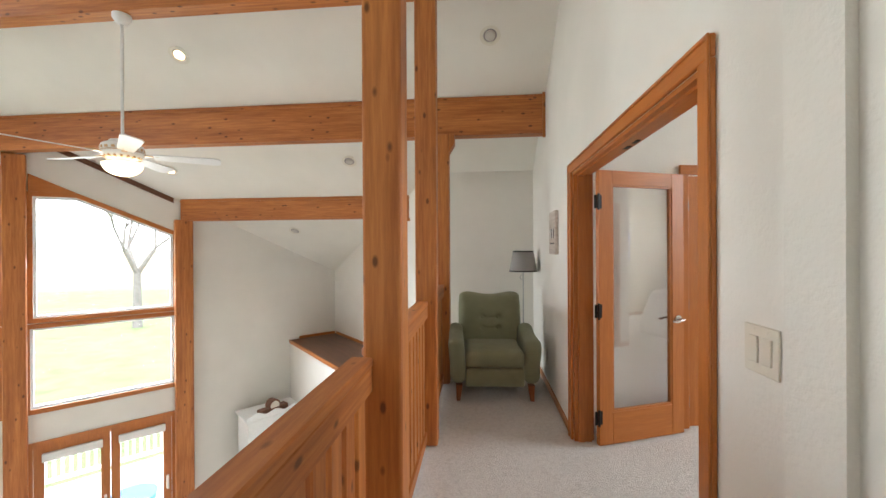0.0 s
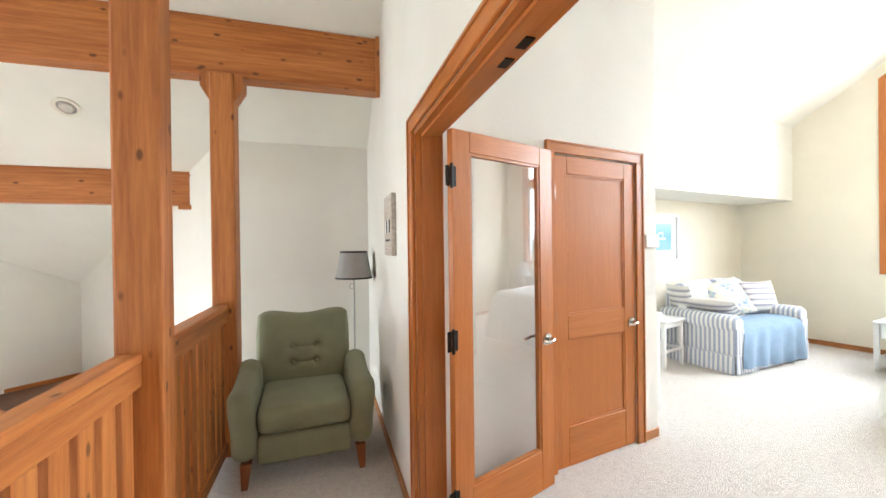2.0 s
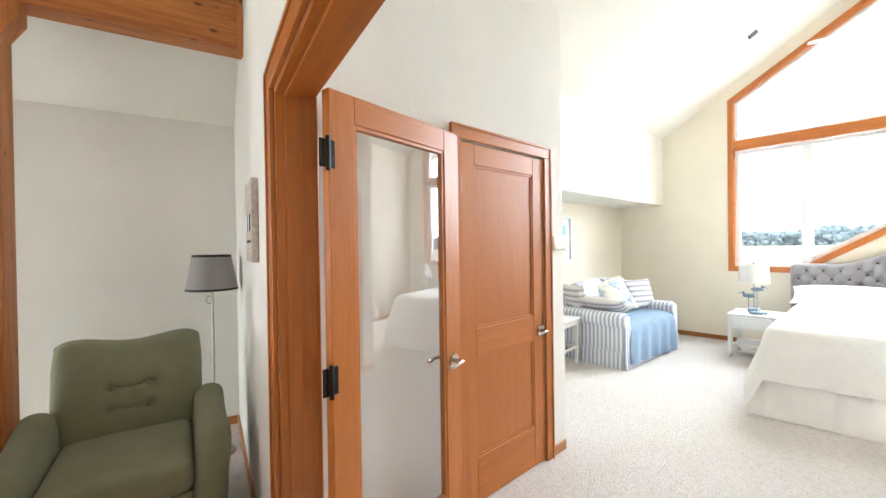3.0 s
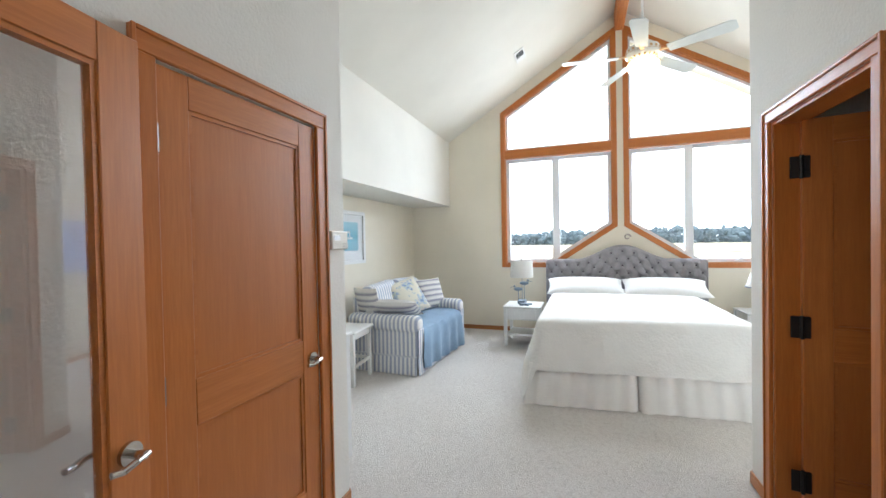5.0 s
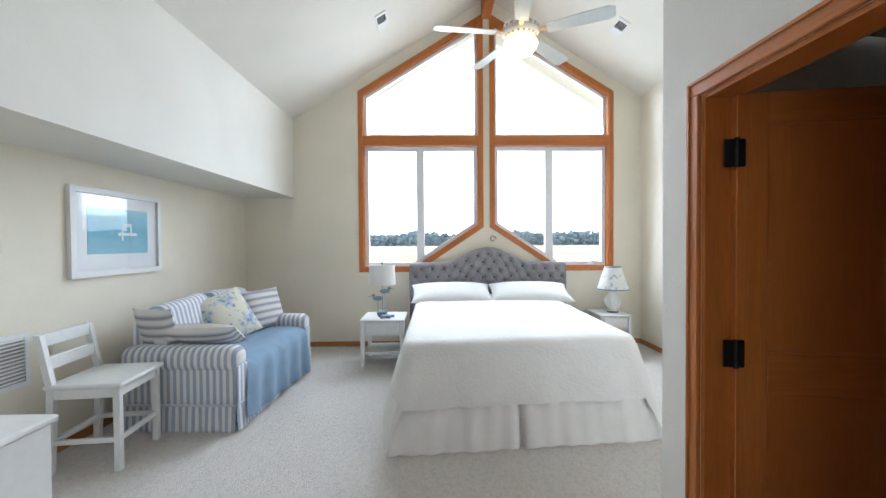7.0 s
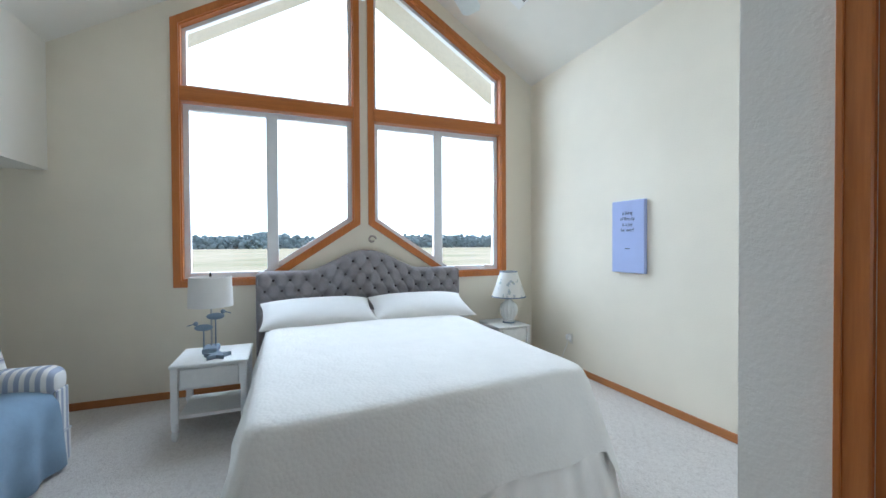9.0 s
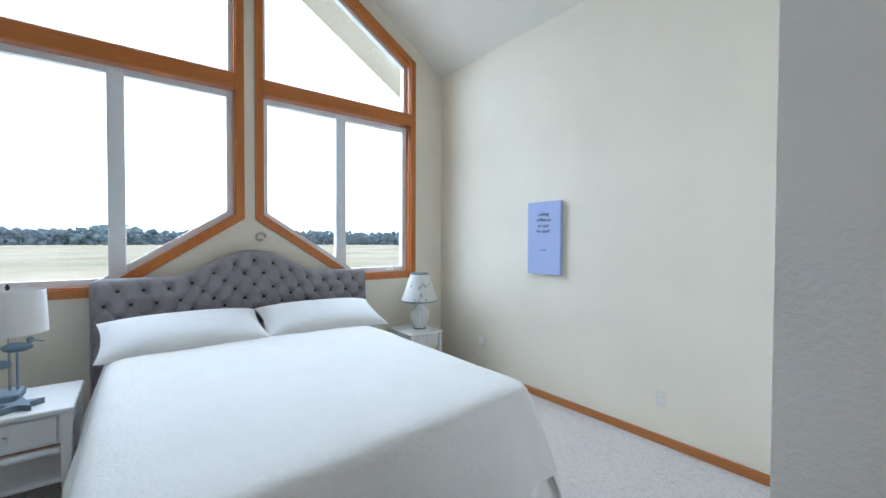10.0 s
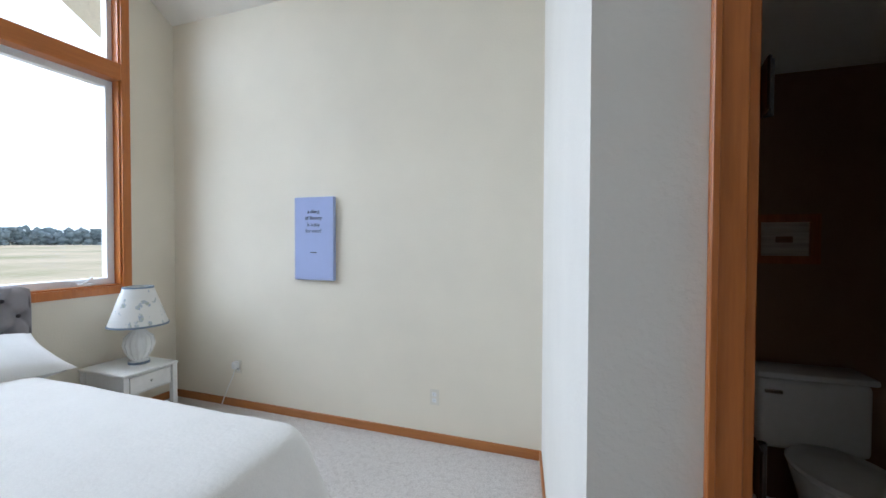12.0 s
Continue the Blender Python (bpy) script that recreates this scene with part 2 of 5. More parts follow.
def lathe(bm, prof, seg=24, c=(0, 0, 0), flute=0, depth=0.0):
    """Turns (radius, height) pairs round the z axis; flute: ribs round it."""
    rings = []
    for r, z in prof:
        ring = []
        for i in range(seg):
            t = 2 * math.pi * i / seg
            rr = r * (1 + depth * math.cos(flute * t)) if flute else r
            ring.append(bm.verts.new((c[0] + rr * math.cos(t), c[1] + rr * math.sin(t), c[2] + z)))
        rings.append(ring)
    for p, q in zip(rings, rings[1:]):
        for i in range(seg):
            bm.faces.new((p[i], p[(i + 1) % seg], q[(i + 1) % seg], q[i]))
    for ring, flip in ((rings[0], True), (rings[-1], False)):
        bm.faces.new(ring[::-1] if flip else ring)


def sheet(bm, outer, holes, y0, y1, m=None):
    """A plate in the local x-z plane between y0 and y1, with holes through it."""
    edges, verts = [], []
    for ring in (outer, *holes):
        vs = [bm.verts.new((x, y0, z)) for x, z in ring]
        verts += vs
        edges += [bm.edges.new((vs[i], vs[(i + 1) % len(vs)])) for i in range(len(vs))]
    r = bmesh.ops.triangle_fill(bm, edges=edges, use_beauty=True)
    faces = [g for g in r["geom"] if isinstance(g, bmesh.types.BMFace)]
    r = bmesh.ops.extrude_face_region(bm, geom=faces)
    top = [g for g in r["geom"] if isinstance(g, bmesh.types.BMVert)]
    for v in top:
        v.co.y = y1
    if m is not None:
        bmesh.ops.transform(bm, matrix=m, verts=verts + top)


def slab(bm, poly, low, thick):
    """A plate over a plan polygon, its underside at low(x, y)."""
    a = [bm.verts.new((x, y, low(x, y))) for x, y in poly]
    b = [bm.verts.new((x, y, low(x, y) + thick)) for x, y in poly]
    bm.faces.new(a), bm.faces.new(b)
    for i in range(len(a)):
        j = (i + 1) % len(a)
        bm.faces.new((a[i], a[j], b[j], b[i]))


def puff(bm, w, d, h, m=None, n=14, p=2.6, corner=0.1, flat=0.0):
    """A stuffed cushion w by d by h about its middle."""
    grid = {}
    for side in (1, -1):
        for i in range(n + 1):
            for j in range(n + 1):
                u, v = 2 * i / n - 1, 2 * j / n - 1
                rim = i in (0, n) or j in (0, n)
                f = max(0.0, (1 - abs(u) ** p) * (1 - abs(v) ** p)) ** 0.5
                f = max(f, flat)
                x, y = u * w / 2 * (1 - corner * (1 - v * v) * abs(u) ** 3 * 0.6), v * d / 2 * (1 - corner * (1 - u * u) * abs(v) ** 3 * 0.6)
                key = (i, j, 0 if rim and not flat else side)
                if key not in grid:
                    grid[key] = bm.verts.new((x, y, side * f * h / 2 if key[2] else 0))
    for side in (1, -1):
        for i in range(n):
            for j in range(n):
                q = []
                for a, b in ((i, j), (i + 1, j), (i + 1, j + 1), (i, j + 1)):
                    rim = a in (0, n) or b in (0, n)
                    q.append(grid[(a, b, 0 if rim and not flat else side)])
                bm.faces.new(q if side > 0 else q[::-1])
    vs = list(grid.values())
    if m is not None:
        bmesh.ops.transform(bm, matrix=m, verts=vs)
    return vs


def cloth_sheet(bm, rows, back):
    """A thin cloth through rows of points, its other face moved by back(point)."""
    front = [[bm.verts.new(p) for p in row] for row in rows]
    rear = [[bm.verts.new(Vector(p) + back(Vector(p))) for p in row] for row in rows]
    m, n = len(rows), len(rows[0])
    for i in range(m - 1):
        for j in range(n - 1):
            bm.faces.new((front[i][j], front[i][j + 1], front[i + 1][j + 1], front[i + 1][j]))
            bm.faces.new((rear[i][j], rear[i + 1][j], rear[i + 1][j + 1], rear[i][j + 1]))
    loop = [(0, j) for j in range(n)] + [(i, n - 1) for i in range(1, m)] + [(m - 1, j) for j in range(n - 2, -1, -1)] + [(i, 0) for i in range(m - 2, 0, -1)]
    for (a, b), (c, d) in zip(loop, loop[1:] + loop[:1]):
        bm.faces.new((front[a][b], rear[a][b], rear[c][d], front[c][d]))


def part(name, bm, material, parent=None, label="", smooth=False, m=None):
    me = bpy.data.meshes.new(name)
    bmesh.ops.recalc_face_normals(bm, faces=bm.faces)
    bm.to_mesh(me)
    bm.free()
    if smooth:
        me.polygons.foreach_set("use_smooth", [True] * len(me.polygons))
        me.set_sharp_from_angle(angle=radians(38))
    me.materials.append(material)
    ob = new(name, me)
    ob.parent = parent
    if m is not None:
        ob.matrix_basis = m
    if label:
        ob["label"] = label
    return ob


def made(fn, *a, **k):
    bm = bmesh.new()
    fn(bm, *a, **k)
    return bm


def thing(name, m, label, category, group="", kind=""):
    ob = new(name)
    ob.matrix_basis = m
    return tagged(ob, label, category, group, kind)


def solid(name, bm, material, label, category, m=None, kind="structure", smooth=False, group=""):
    return tagged(part(name, bm, material, None, "", smooth, m), label, category, group, kind)


# ---- structure: roof lines ----
def roof_loft(b):
    return 5.007 - 0.62 * abs(b + 1.85)


def roof_bed(y):
    return 4.85 - 0.625 * abs(y - 1.08)


def loft_b(x, y):
    return (LOFT.inverted() @ Vector((x, y, 0))).y


def inset(poly, d):
    """The polygon moved inwards by d along each side's normal."""
    n = len(poly)
    area2 = sum(poly[i][0] * poly[(i + 1) % n][1] - poly[(i + 1) % n][0] * poly[i][1] for i in range(n))
    s = 1 if area2 > 0 else -1
    out = []
    for i in range(n):
        p, q, r = Vector(poly[i - 1]), Vector(poly[i]), Vector(poly[(i + 1) % n])
        a, b = (q - p).normalized(), (r - q).normalized()
        na, nb = Vector((-a.y, a.x)) * s, Vector((-b.y, b.x)) * s
        k = (na + nb) / (1 + na.dot(nb))
        out.append(tuple(q + k * d))
    return out


def rect(x0, z0, x1, z1):
    return [(x0, z0), (x1, z0), (x1, z1), (x0, z1)]


def flat(p):
    return (p.x, p.y)


# floor and ceilings
bm = bmesh.new()
slab(bm, [flat(loft(1.26, -4.6)), flat(loft(-0.2, -4.6)), (7.5, -1.705), (7.5, 4.6), (1.2, 4.6), flat(loft(-0.05, 2.3)), flat(loft(1.26, 2.3))], lambda x, y: -0.06, 0.06)
solid("floor", bm, CARPET, "beige speckled cut-pile carpet on the upper floor", "floor")
bm = bmesh.new()
slab(bm, [flat(loft(1.27, -4.6)), flat(loft(0.0, -4.6)), flat(loft(0.0, 2.2)), flat(loft(1.27, 2.2))], lambda x, y: -0.32, 0.25)
solid("loft_joists", bm, WALL, "white painted underside of the loft floor", "floor")
bm = bmesh.new()
slab(bm, [flat(loft(8.0, -4.7)), flat(loft(0, -4.7)), flat(loft(0, 2.4)), flat(loft(1.3, 2.25)), flat(loft(3.7, 4.65)), flat(loft(5.45, 2.7)), flat(loft(7.98, -0.07))], lambda x, y: -3.25, 0.1)
solid("floor_lower", bm, CARPET, "beige carpet of the great room below", "floor")
bm = bmesh.new()
for b0, b1 in ((-1.85, 5.2), (-6.0, -1.85)):
    west = [flat(loft(8.15, b0)), flat(loft(8.15, b1))] if b0 < -2 else [flat(loft(8.15, b0)), flat(loft(8.15, -0.07)), flat(loft(5.58, 2.72)), flat(loft(3.4, 5.2))]
    slab(bm, [*west, flat(loft(-0.065, b1)), flat(loft(-0.065, b0))], lambda x, y: roof_loft(loft_b(x, y)), 0.15)
solid("ceiling_loft", bm, CEIL, "sloping warm white plaster ceiling over loft and great room", "ceiling")
bm = bmesh.new()
w1 = lambda y: loft(-0.065, (y - 2.85) / 0.98).x
slab(bm, [(w1(1.08), 1.08), (7.45, 1.08), (7.45, 4.7), (w1(4.7), 4.7)], lambda x, y: roof_bed(y), 0.15)
slab(bm, [(w1(-1.4), -1.4), (7.45, -1.4), (7.45, 1.08), (w1(1.08), 1.08)], lambda x, y: roof_bed(y), 0.15)
solid("ceiling_bedroom", bm, CEIL, "vaulted warm white plaster bedroom ceiling", "ceiling")

# wall between loft and bedroom, with the wide doorway
F1 = along(flat(loft(0, -4.6)), flat(loft(0, 2.3)))
DO0, DO1, DOH = 4.6 - 1.80, 4.6 - 0.045, 2.035
bm = bmesh.new()
sheet(bm, [(0, 0), (DO0, 0), (DO0, DOH), (DO1, DOH), (DO1, 0), (6.9, 0), (6.9, roof_loft(2.3)), (2.75, roof_loft(-1.85)), (0, roof_loft(-4.6))], [], -0.13, 0)
solid("wall_loft_east", bm, WALL, "white textured plaster wall with a wide doorway", "wall", F1)


def casing(name, m, x0, x1, top, width, y0, y1, label):
    """A door casing of two uprights and a head, with an inner bead."""
    ob = thing(name, m, label, "door casing", kind="structure")
    for a, b, n in ((x0 - width, x0, "upright"), (x1, x1 + width, "upright")):
        bm = made(box, (a, y0, 0), (b, y1, top), bevel=0.004)
        part(n, bm, TRIM[2], ob)
    bm = made(box, (x0 - width, y0, top), (x1 + width, y1, top + width), bevel=0.004)
    part("head", bm, TRIM[0], ob)
    if y0 >= 0:
        for a in (x0 - width, x1 + width - 0.014):
            part("back_band", made(box, (a, y1 - 0.001, 0), (a + 0.014, y1 + 0.007, top + width), bevel=0.002), TRIM[2], ob)
        part("back_band", made(box, (x0 - width + 0.014, y1 - 0.001, top + width - 0.014), (x1 + width - 0.014, y1 + 0.007, top + width), bevel=0.002), TRIM[0], ob)
    return ob


casing("doorway_casing", F1, DO0, DO1, DOH, 0.072, 0.0, 0.02, "reddish fir casing round the wide loft doorway")
casing("doorway_casing", F1, DO0, DO1, DOH, 0.085, -0.15, -0.13, "reddish fir casing on the bedroom side of the doorway")
jamb = thing("doorway_jamb", F1, "fir jamb lining with a door stop", "door jamb", kind="structure")
part("side_jamb", made(box, (DO0, -0.13, 0), (DO0 + 0.02, 0.0, DOH)), TRIM[2], jamb)
part("side_jamb", made(box, (DO1 - 0.02, -0.13, 0), (DO1, 0.0, DOH)), TRIM[2], jamb)
part("head_jamb", made(box, (DO0 + 0.02, -0.13, DOH - 0.02), (DO1 - 0.02, 0.0, DOH)), TRIM[0], jamb)
part("door_stop", made(box, (DO0 + 0.02, -0.075, DOH - 0.032), (DO1 - 0.02, -0.03, DOH - 0.02)), TRIM[0], jamb)
part("door_stop", made(box, (DO1 - 0.032, -0.075, 0), (DO1 - 0.02, -0.03, DOH - 0.032)), TRIM[2], jamb)
for c in (0.46, 0.53):
    part("ball_catch", made(box, (DO0 + 1.75 * c - 0.03, -0.115, DOH - 0.024), (DO0 + 1.75 * c + 0.03, -0.085, DOH - 0.019)), BLACK, jamb, "dark ball catch plate")


# nook and great room walls
def wall(name, p, q, zs, label, openings=(), low=0.0, thick=0.14, mids=(), paint_=None):
    """A plastered wall from p to q, its room on its left; zs: heights at its ends."""
    m = along(p, q)
    ln = (Vector(q) - Vector(p)).length
    outer = [(0, low), (ln, low), (ln, zs[1]), *mids, (0, zs[0])]
    bm = bmesh.new()
    sheet(bm, outer, openings, -thick, 0)
    solid(name, bm, paint_ or WALL, label, "wall", m)
    return m


wall("wall_nook", flat(loft(-0.13, 2.2)), flat(loft(1.33, 2.2)), (roof_loft(2.2), roof_loft(2.2)), "white plaster wall behind the armchair", low=-0.3)
B0, BD = Vector((1.36, 2.19)), Vector((0.690, 0.724))
BP = lambda s: B0 + BD * s
AC, AD = Vector((5.38, 2.645)), Vector((0.676, -0.737))
AP = lambda s: AC + AD * s
labp = lambda v: flat(loft(v.x, v.y))
FB = wall("wall_great_north", labp(BP(0)), labp(BP(3.45)), (roof_loft(2.19), roof_loft(BP(3.45).y)), "white plaster wall with a round mirror", low=-3.15)
s0 = -2.47
UP1 = [(0.11 - s0, 0.58), (1.62 - s0, 0.58), (1.62 - s0, 2.17), (1.20 - s0, 2.18), (0.11 - s0, 1.70)]
LO1 = rect(0.10 - s0, -0.60, 1.65 - s0, 0.45)
DR1 = rect(0.13 - s0, -3.12, 1.64 - s0, -1.10)
UP2 = [(1.95 - s0, 0.58), (3.45 - s0, 0.58), (3.45 - s0, 3.3), (1.95 - s0, 2.5)]
LO2 = rect(1.93 - s0, -0.60, 3.45 - s0, 0.45)
DR2 = rect(1.95 - s0, -3.12, 3.45 - s0, -1.10)
FA = wall("wall_great_west", labp(AP(s0)), labp(AP(3.7)), (roof_loft(AP(s0).y), roof_loft(AP(3.7).y)), "white plaster window wall of the great room", [UP1, LO1, DR1, UP2, LO2, DR2], low=-3.15)
wall("wall_great_corner", labp(AP(-2.9)), labp(AP(-2.46)), (roof_loft(AP(-2.9).y), roof_loft(AP(-2.46).y)), "white plaster wall corner", low=-3.15)
e = AP(3.7)
wall("wall_great_far_west", labp(e), flat(loft(e.x, -4.6)), (roof_loft(e.y), roof_loft(-4.6)), "white plaster wall", low=-3.15)
wall("wall_great_south", flat(loft(e.x + 0.1, -4.6)), flat(loft(-0.2, -4.6)), (roof_loft(-4.6) + 0.05, roof_loft(-4.6) + 0.05), "white plaster wall", low=-3.15)
wall("wall_under_loft", flat(loft(1.22, -4.6)), flat(loft(1.22, 2.3)), (-0.33, -0.33), "white plaster wall under the loft", low=-3.15)

# shelf along the diagonal wall
bm = made(box, (0.2, 0, -3.15), (3.25, 0.90, -0.26))
solid("plant_ledge_body", bm, WALL, "white plastered half-height block under a wooden ledge", "wall", FB)
ledge = thing("plant_ledge", FB, "dark stained wooden ledge top with fir edging", "ledge", kind="structure")
part("ledge_top", made(box, (0.2, 0.004, -0.258), (3.25, 0.90, -0.225)), LEDGE, ledge)
part("ledge_edge", made(box, (0.2, 0.90, -0.275), (3.25, 0.925, -0.215), bevel=0.004), TRIM[0], ledge)
part("ledge_backing", made(box, (0.2, 0.004, -0.225), (3.2, 0.022, -0.175), bevel=0.003), TRIM[0], ledge)
part("ledge_backing", made(box, (3.228, 0.022, -0.225), (3.246, 0.88, -0.175), bevel=0.003), TRIM[1], ledge)

# round mirror
MIRROR = plain("mirror_silver", (0.86, 0.87, 0.87), 0.02, 1.0, 0.01, 25, 0.0)
rm = thing("round_mirror", FB, "round wall mirror in a wide white moulded frame", "mirror")
rc = lambda r: [(1.45 + r * math.cos(t * math.pi / 32), 1.03 + r * math.sin(t * math.pi / 32)) for t in range(64)]
fr_ = part("mirror_frame", made(sheet, rc(0.475), [rc(0.37)], 0.002, 0.030), VINYL, rm)
part("frame_moulding", made(sheet, rc(0.455), [rc(0.43)], 0.030, 0.042), VINYL, fr_)
part("frame_moulding", made(sheet, rc(0.405), [rc(0.345)], 0.030, 0.048), VINYL, fr_)
part("mirror_glass", made(sheet, rc(0.372), [], 0.004, 0.020), MIRROR, rm, "clear silvered glass")

# window wall timbers and glazing of the great room
for s, w, top in ((-0.02, 0.24, 1.93), (1.775, 0.21, 2.68)):
    bm = made(box, (s - s0 - w / 2, 0, -3.15), (s - s0 + w / 2, 0.13, top), bevel=0.008)
    solid("great_room_post", bm, BEAM[2], "tall knotty fir post beside the great room windows", "post", FA, "")
gw = thing("window_great_upper", FA, "large fixed window with fir casing and a sloping head", "window", kind="structure")
gl = thing("window_great_lower", FA, "large fixed window with fir casing", "window", kind="structure")
gu2 = thing("window_great_upper", FA, "tall fixed window with fir casing", "window", kind="structure")
gl2 = thing("window_great_lower", FA, "large fixed window with fir casing", "window", kind="structure")
for ob, poly in ((gw, UP1), (gl, LO1), (gu2, UP2), (gl2, LO2)):
    part("window_casing", made(sheet, inset(poly, -0.06), [inset(poly, 0.0)], 0.0, 0.02), TRIM[0], ob)
    part("window_frame", made(sheet, inset(poly, 0.001), [inset(poly, 0.03)], -0.11, -0.03), VINYL, ob)
    part("pane", made(sheet, inset(poly, 0.02), [], -0.08, -0.074), PANE, ob).visible_shadow = False
part("window_header", made(sheet, [(1.66 - s0, 2.23), (1.66 - s0, 2.46), (1.2 - s0, 2.245), (1.2 - s0, 2.24)], [], 0.0, 0.022), TRIM[0], gw)
bm = bmesh.new()
za = lambda s: roof_loft(AP(s).y)
sheet(bm, [(0.1 - s0, za(0.1) - 0.075), (3.65 - s0, za(3.65) - 0.075), (3.65 - s0, za(3.65)), (0.1 - s0, za(0.1))], [], 0, 0.03)
solid("ceiling_trim", bm, LEDGE, "dark wooden trim where wall meets ceiling", "trim", FA)
for d0, d1 in ((0.14, 0.855), (0.865, 1.63)):
    ob = thing("patio_door", FA, "glazed patio door in a fir frame with a rolled blind", "door", "patio doors", "structure")
    a, b = d0 - s0, d1 - s0
    part("door_frame", made(sheet, rect(a, -3.11, b, -1.11), [rect(a + 0.1, -2.95, b - 0.1, -1.22)], -0.1, -0.02), TRIM[2], ob)
    part("pane", made(box, (a + 0.09, -0.065, -2.96), (b - 0.09, -0.06, -1.21)), PANE, ob).visible_shadow = False
    part("rolled_blind", made(box, (a + 0.08, -0.02, -1.31), (b - 0.08, 0.03, -1.2), bevel=0.01), SHADE_W, ob, "rolled cream blind")
    part("handle", made(box, (a + 0.04, -0.02, -2.2), (a + 0.07, 0.04, -2.0), bevel=0.008), BONE, ob)
bm = made(sheet, rect(0.08 - s0, -3.14, 1.69 - s0, -1.03), [rect(0.14 - s0, -3.13, 1.63 - s0, -1.105)], 0.0, 0.022)
solid("patio_door_casing", bm, TRIM[2], "fir casing round the patio doors", "door casing", FA)

# timber beams under the loft ceiling
for name, b0, a0, a1, z0, z1 in (("beam", 1.18, 6.75, 0.0, 2.70, 3.10), ("beam", 2.59, 5.35, 1.72, 1.915, 2.235), ("beam", -0.07, 8.0, 0.0, 3.49, 3.87)):
    bm = made(box, (-a0, b0, z0), (-a1, b0 + 0.15, z1 + 0.02), bevel=0.006)
    ob = solid(name, bm, BEAM[0], "knotty fir ceiling beam under the sloping ceiling", "beam", LOFT, "", group="ceiling beams")
    part("cap_strip", made(box, (-a0, b0 - 0.012, z1 - 0.03), (-a1, b0, z1 - 0.012)), BEAM[0], ob)
    if b0 > 1 and b0 < 2:
        part("end_plate", made(box, (-0.032, b0 - 0.02, z0 - 0.05), (-0.002, b0 - 0.0005, z1 + 0.03), bevel=0.003), BEAM[2], ob)
    if b0 > 2:
        part("end_plate", made(box, (-a1 - 0.0, b0 - 0.02, z0 - 0.045), (-a1 - 0.12, b0 - 0.0005, z0 + 0.0), bevel=0.003), BEAM[0], ob)

# posts and railing
for b, a0, a1, top in ((-1.73, 0.985, 1.13, 4.9), (-0.235, 1.025, 1.185, 3.98), (1.10, 1.035, 1.19, 2.70), (-3.3, 0.985, 1.13, 4.05)):
    bm = made(box, (-a1, b, 0), (-a0, b + (0.13 if top != 2.70 else 0.165), top), bevel=0.012, seg=2)
    ob = solid("post", bm, BEAM[2], "square knotty fir post beside the loft railing", "post", LOFT, "", group="loft posts")
    if top == 2.70:
        for sx in (-1, 1):
            bm = bmesh.new()
            cx = -(a0 + a1) / 2
            e0 = cx + sx * (a1 - a0) / 2
            sheet(bm, [(e0, 2.50), (e0 + sx * 0.06, 2.60), (e0 + sx * 0.06, 2.698), (e0, 2.698)], [], b + 0.02, b + 0.145)
            part("bracket", bm, BEAM[2], ob)
for b0, b1, a in ((-3.17, -1.73, 1.09), (-1.60, -0.235, 1.09), (-0.105, 1.10, 1.09)):
    rail = thing("railing", LOFT, "fir loft railing with a wide handrail and flat balusters", "railing", "loft railing")
    part("handrail", made(box, (-a - 0.085, b0, 1.04), (-a, b1, 1.075), bevel=0.006), BEAM[1], rail)
    part("top_rail", made(box, (-a - 0.08, b0, 0.95), (-a - 0.003, b1, 1.04), bevel=0.004), BEAM[1], rail)
    part("bottom_rail", made(box, (-a - 0.075, b0, 0.035), (-a - 0.01, b1, 0.11), bevel=0.004), BEAM[1], rail)
    n = round((b1 - b0) / 0.125)
    for i in range(n):
        c = b0 + (i + 0.5) * (b1 - b0) / n
        part("baluster", made(box, (-a - 0.06, c - 0.042, 0.11), (-a - 0.025, c + 0.042, 0.95), bevel=0.003), BEAM[2], rail)
bm = made(box, (-1.265, -4.6, -0.32), (-1.235, 2.19, 0.03))
solid("floor_fascia", bm, BEAM[1], "fir fascia board along the loft edge", "trim", LOFT)

# bedroom and hall walls
CY, BY = 2.90, 0.70
CD0, CD1 = 1.815, 2.60
m = along((2.845, CY), (0.7, CY))
bm = bmesh.new()
x = lambda wx: 2.845 - wx
sheet(bm, [(0, 0), (x(CD1), 0), (x(CD1), 2.05), (x(CD0), 2.05), (x(CD0), 0), (x(0.96), 0), (x(0.96), roof_bed(CY)), (0, roof_bed(CY))], [], -0.12, 0)
solid("wall_closet", bm, WALL, "white plaster hall wall with the closet door", "wall", m)
FC = along((2.845, CY), (0.7, CY))
casing("closet_casing", FC, x(CD1), x(CD0), 2.05, 0.075, 0.0, 0.02, "reddish fir casing round the closet door")
wall("wall_alcove", (2.845, 4.46), (2.845, CY + 0.12), (2.85, roof_bed(CY + 0.12)), "white plaster wall of the sofa alcove", thick=0.12)
wall("wall_north", (7.37, 4.46), (2.84, 4.46), (2.8, 2.8), "cream plaster wall behind the sofa", paint_=CREAM)
bm = bmesh.new()
box(bm, (2.846, 3.77, 2.085), (7.369, 4.459, roof_bed(3.77) + 0.0))
solid("ceiling_soffit", bm, CEIL, "white boxed soffit over the sofa alcove", "ceiling")
wall("wall_south", (3.92, -1.10), (7.40, -1.10), (roof_bed(-1.1), roof_bed(-1.1)), "cream plaster wall with a canvas", paint_=CREAM)
wall("wall_pier", (3.73, BY), (3.97, -1.10), (roof_bed(BY), roof_bed(-1.1)), "white plaster wall end beside the bathroom", thick=0.10)
BD0, BD1 = 2.68, 3.45
m = along((0.35, BY), (3.73, BY))
bm = bmesh.new()
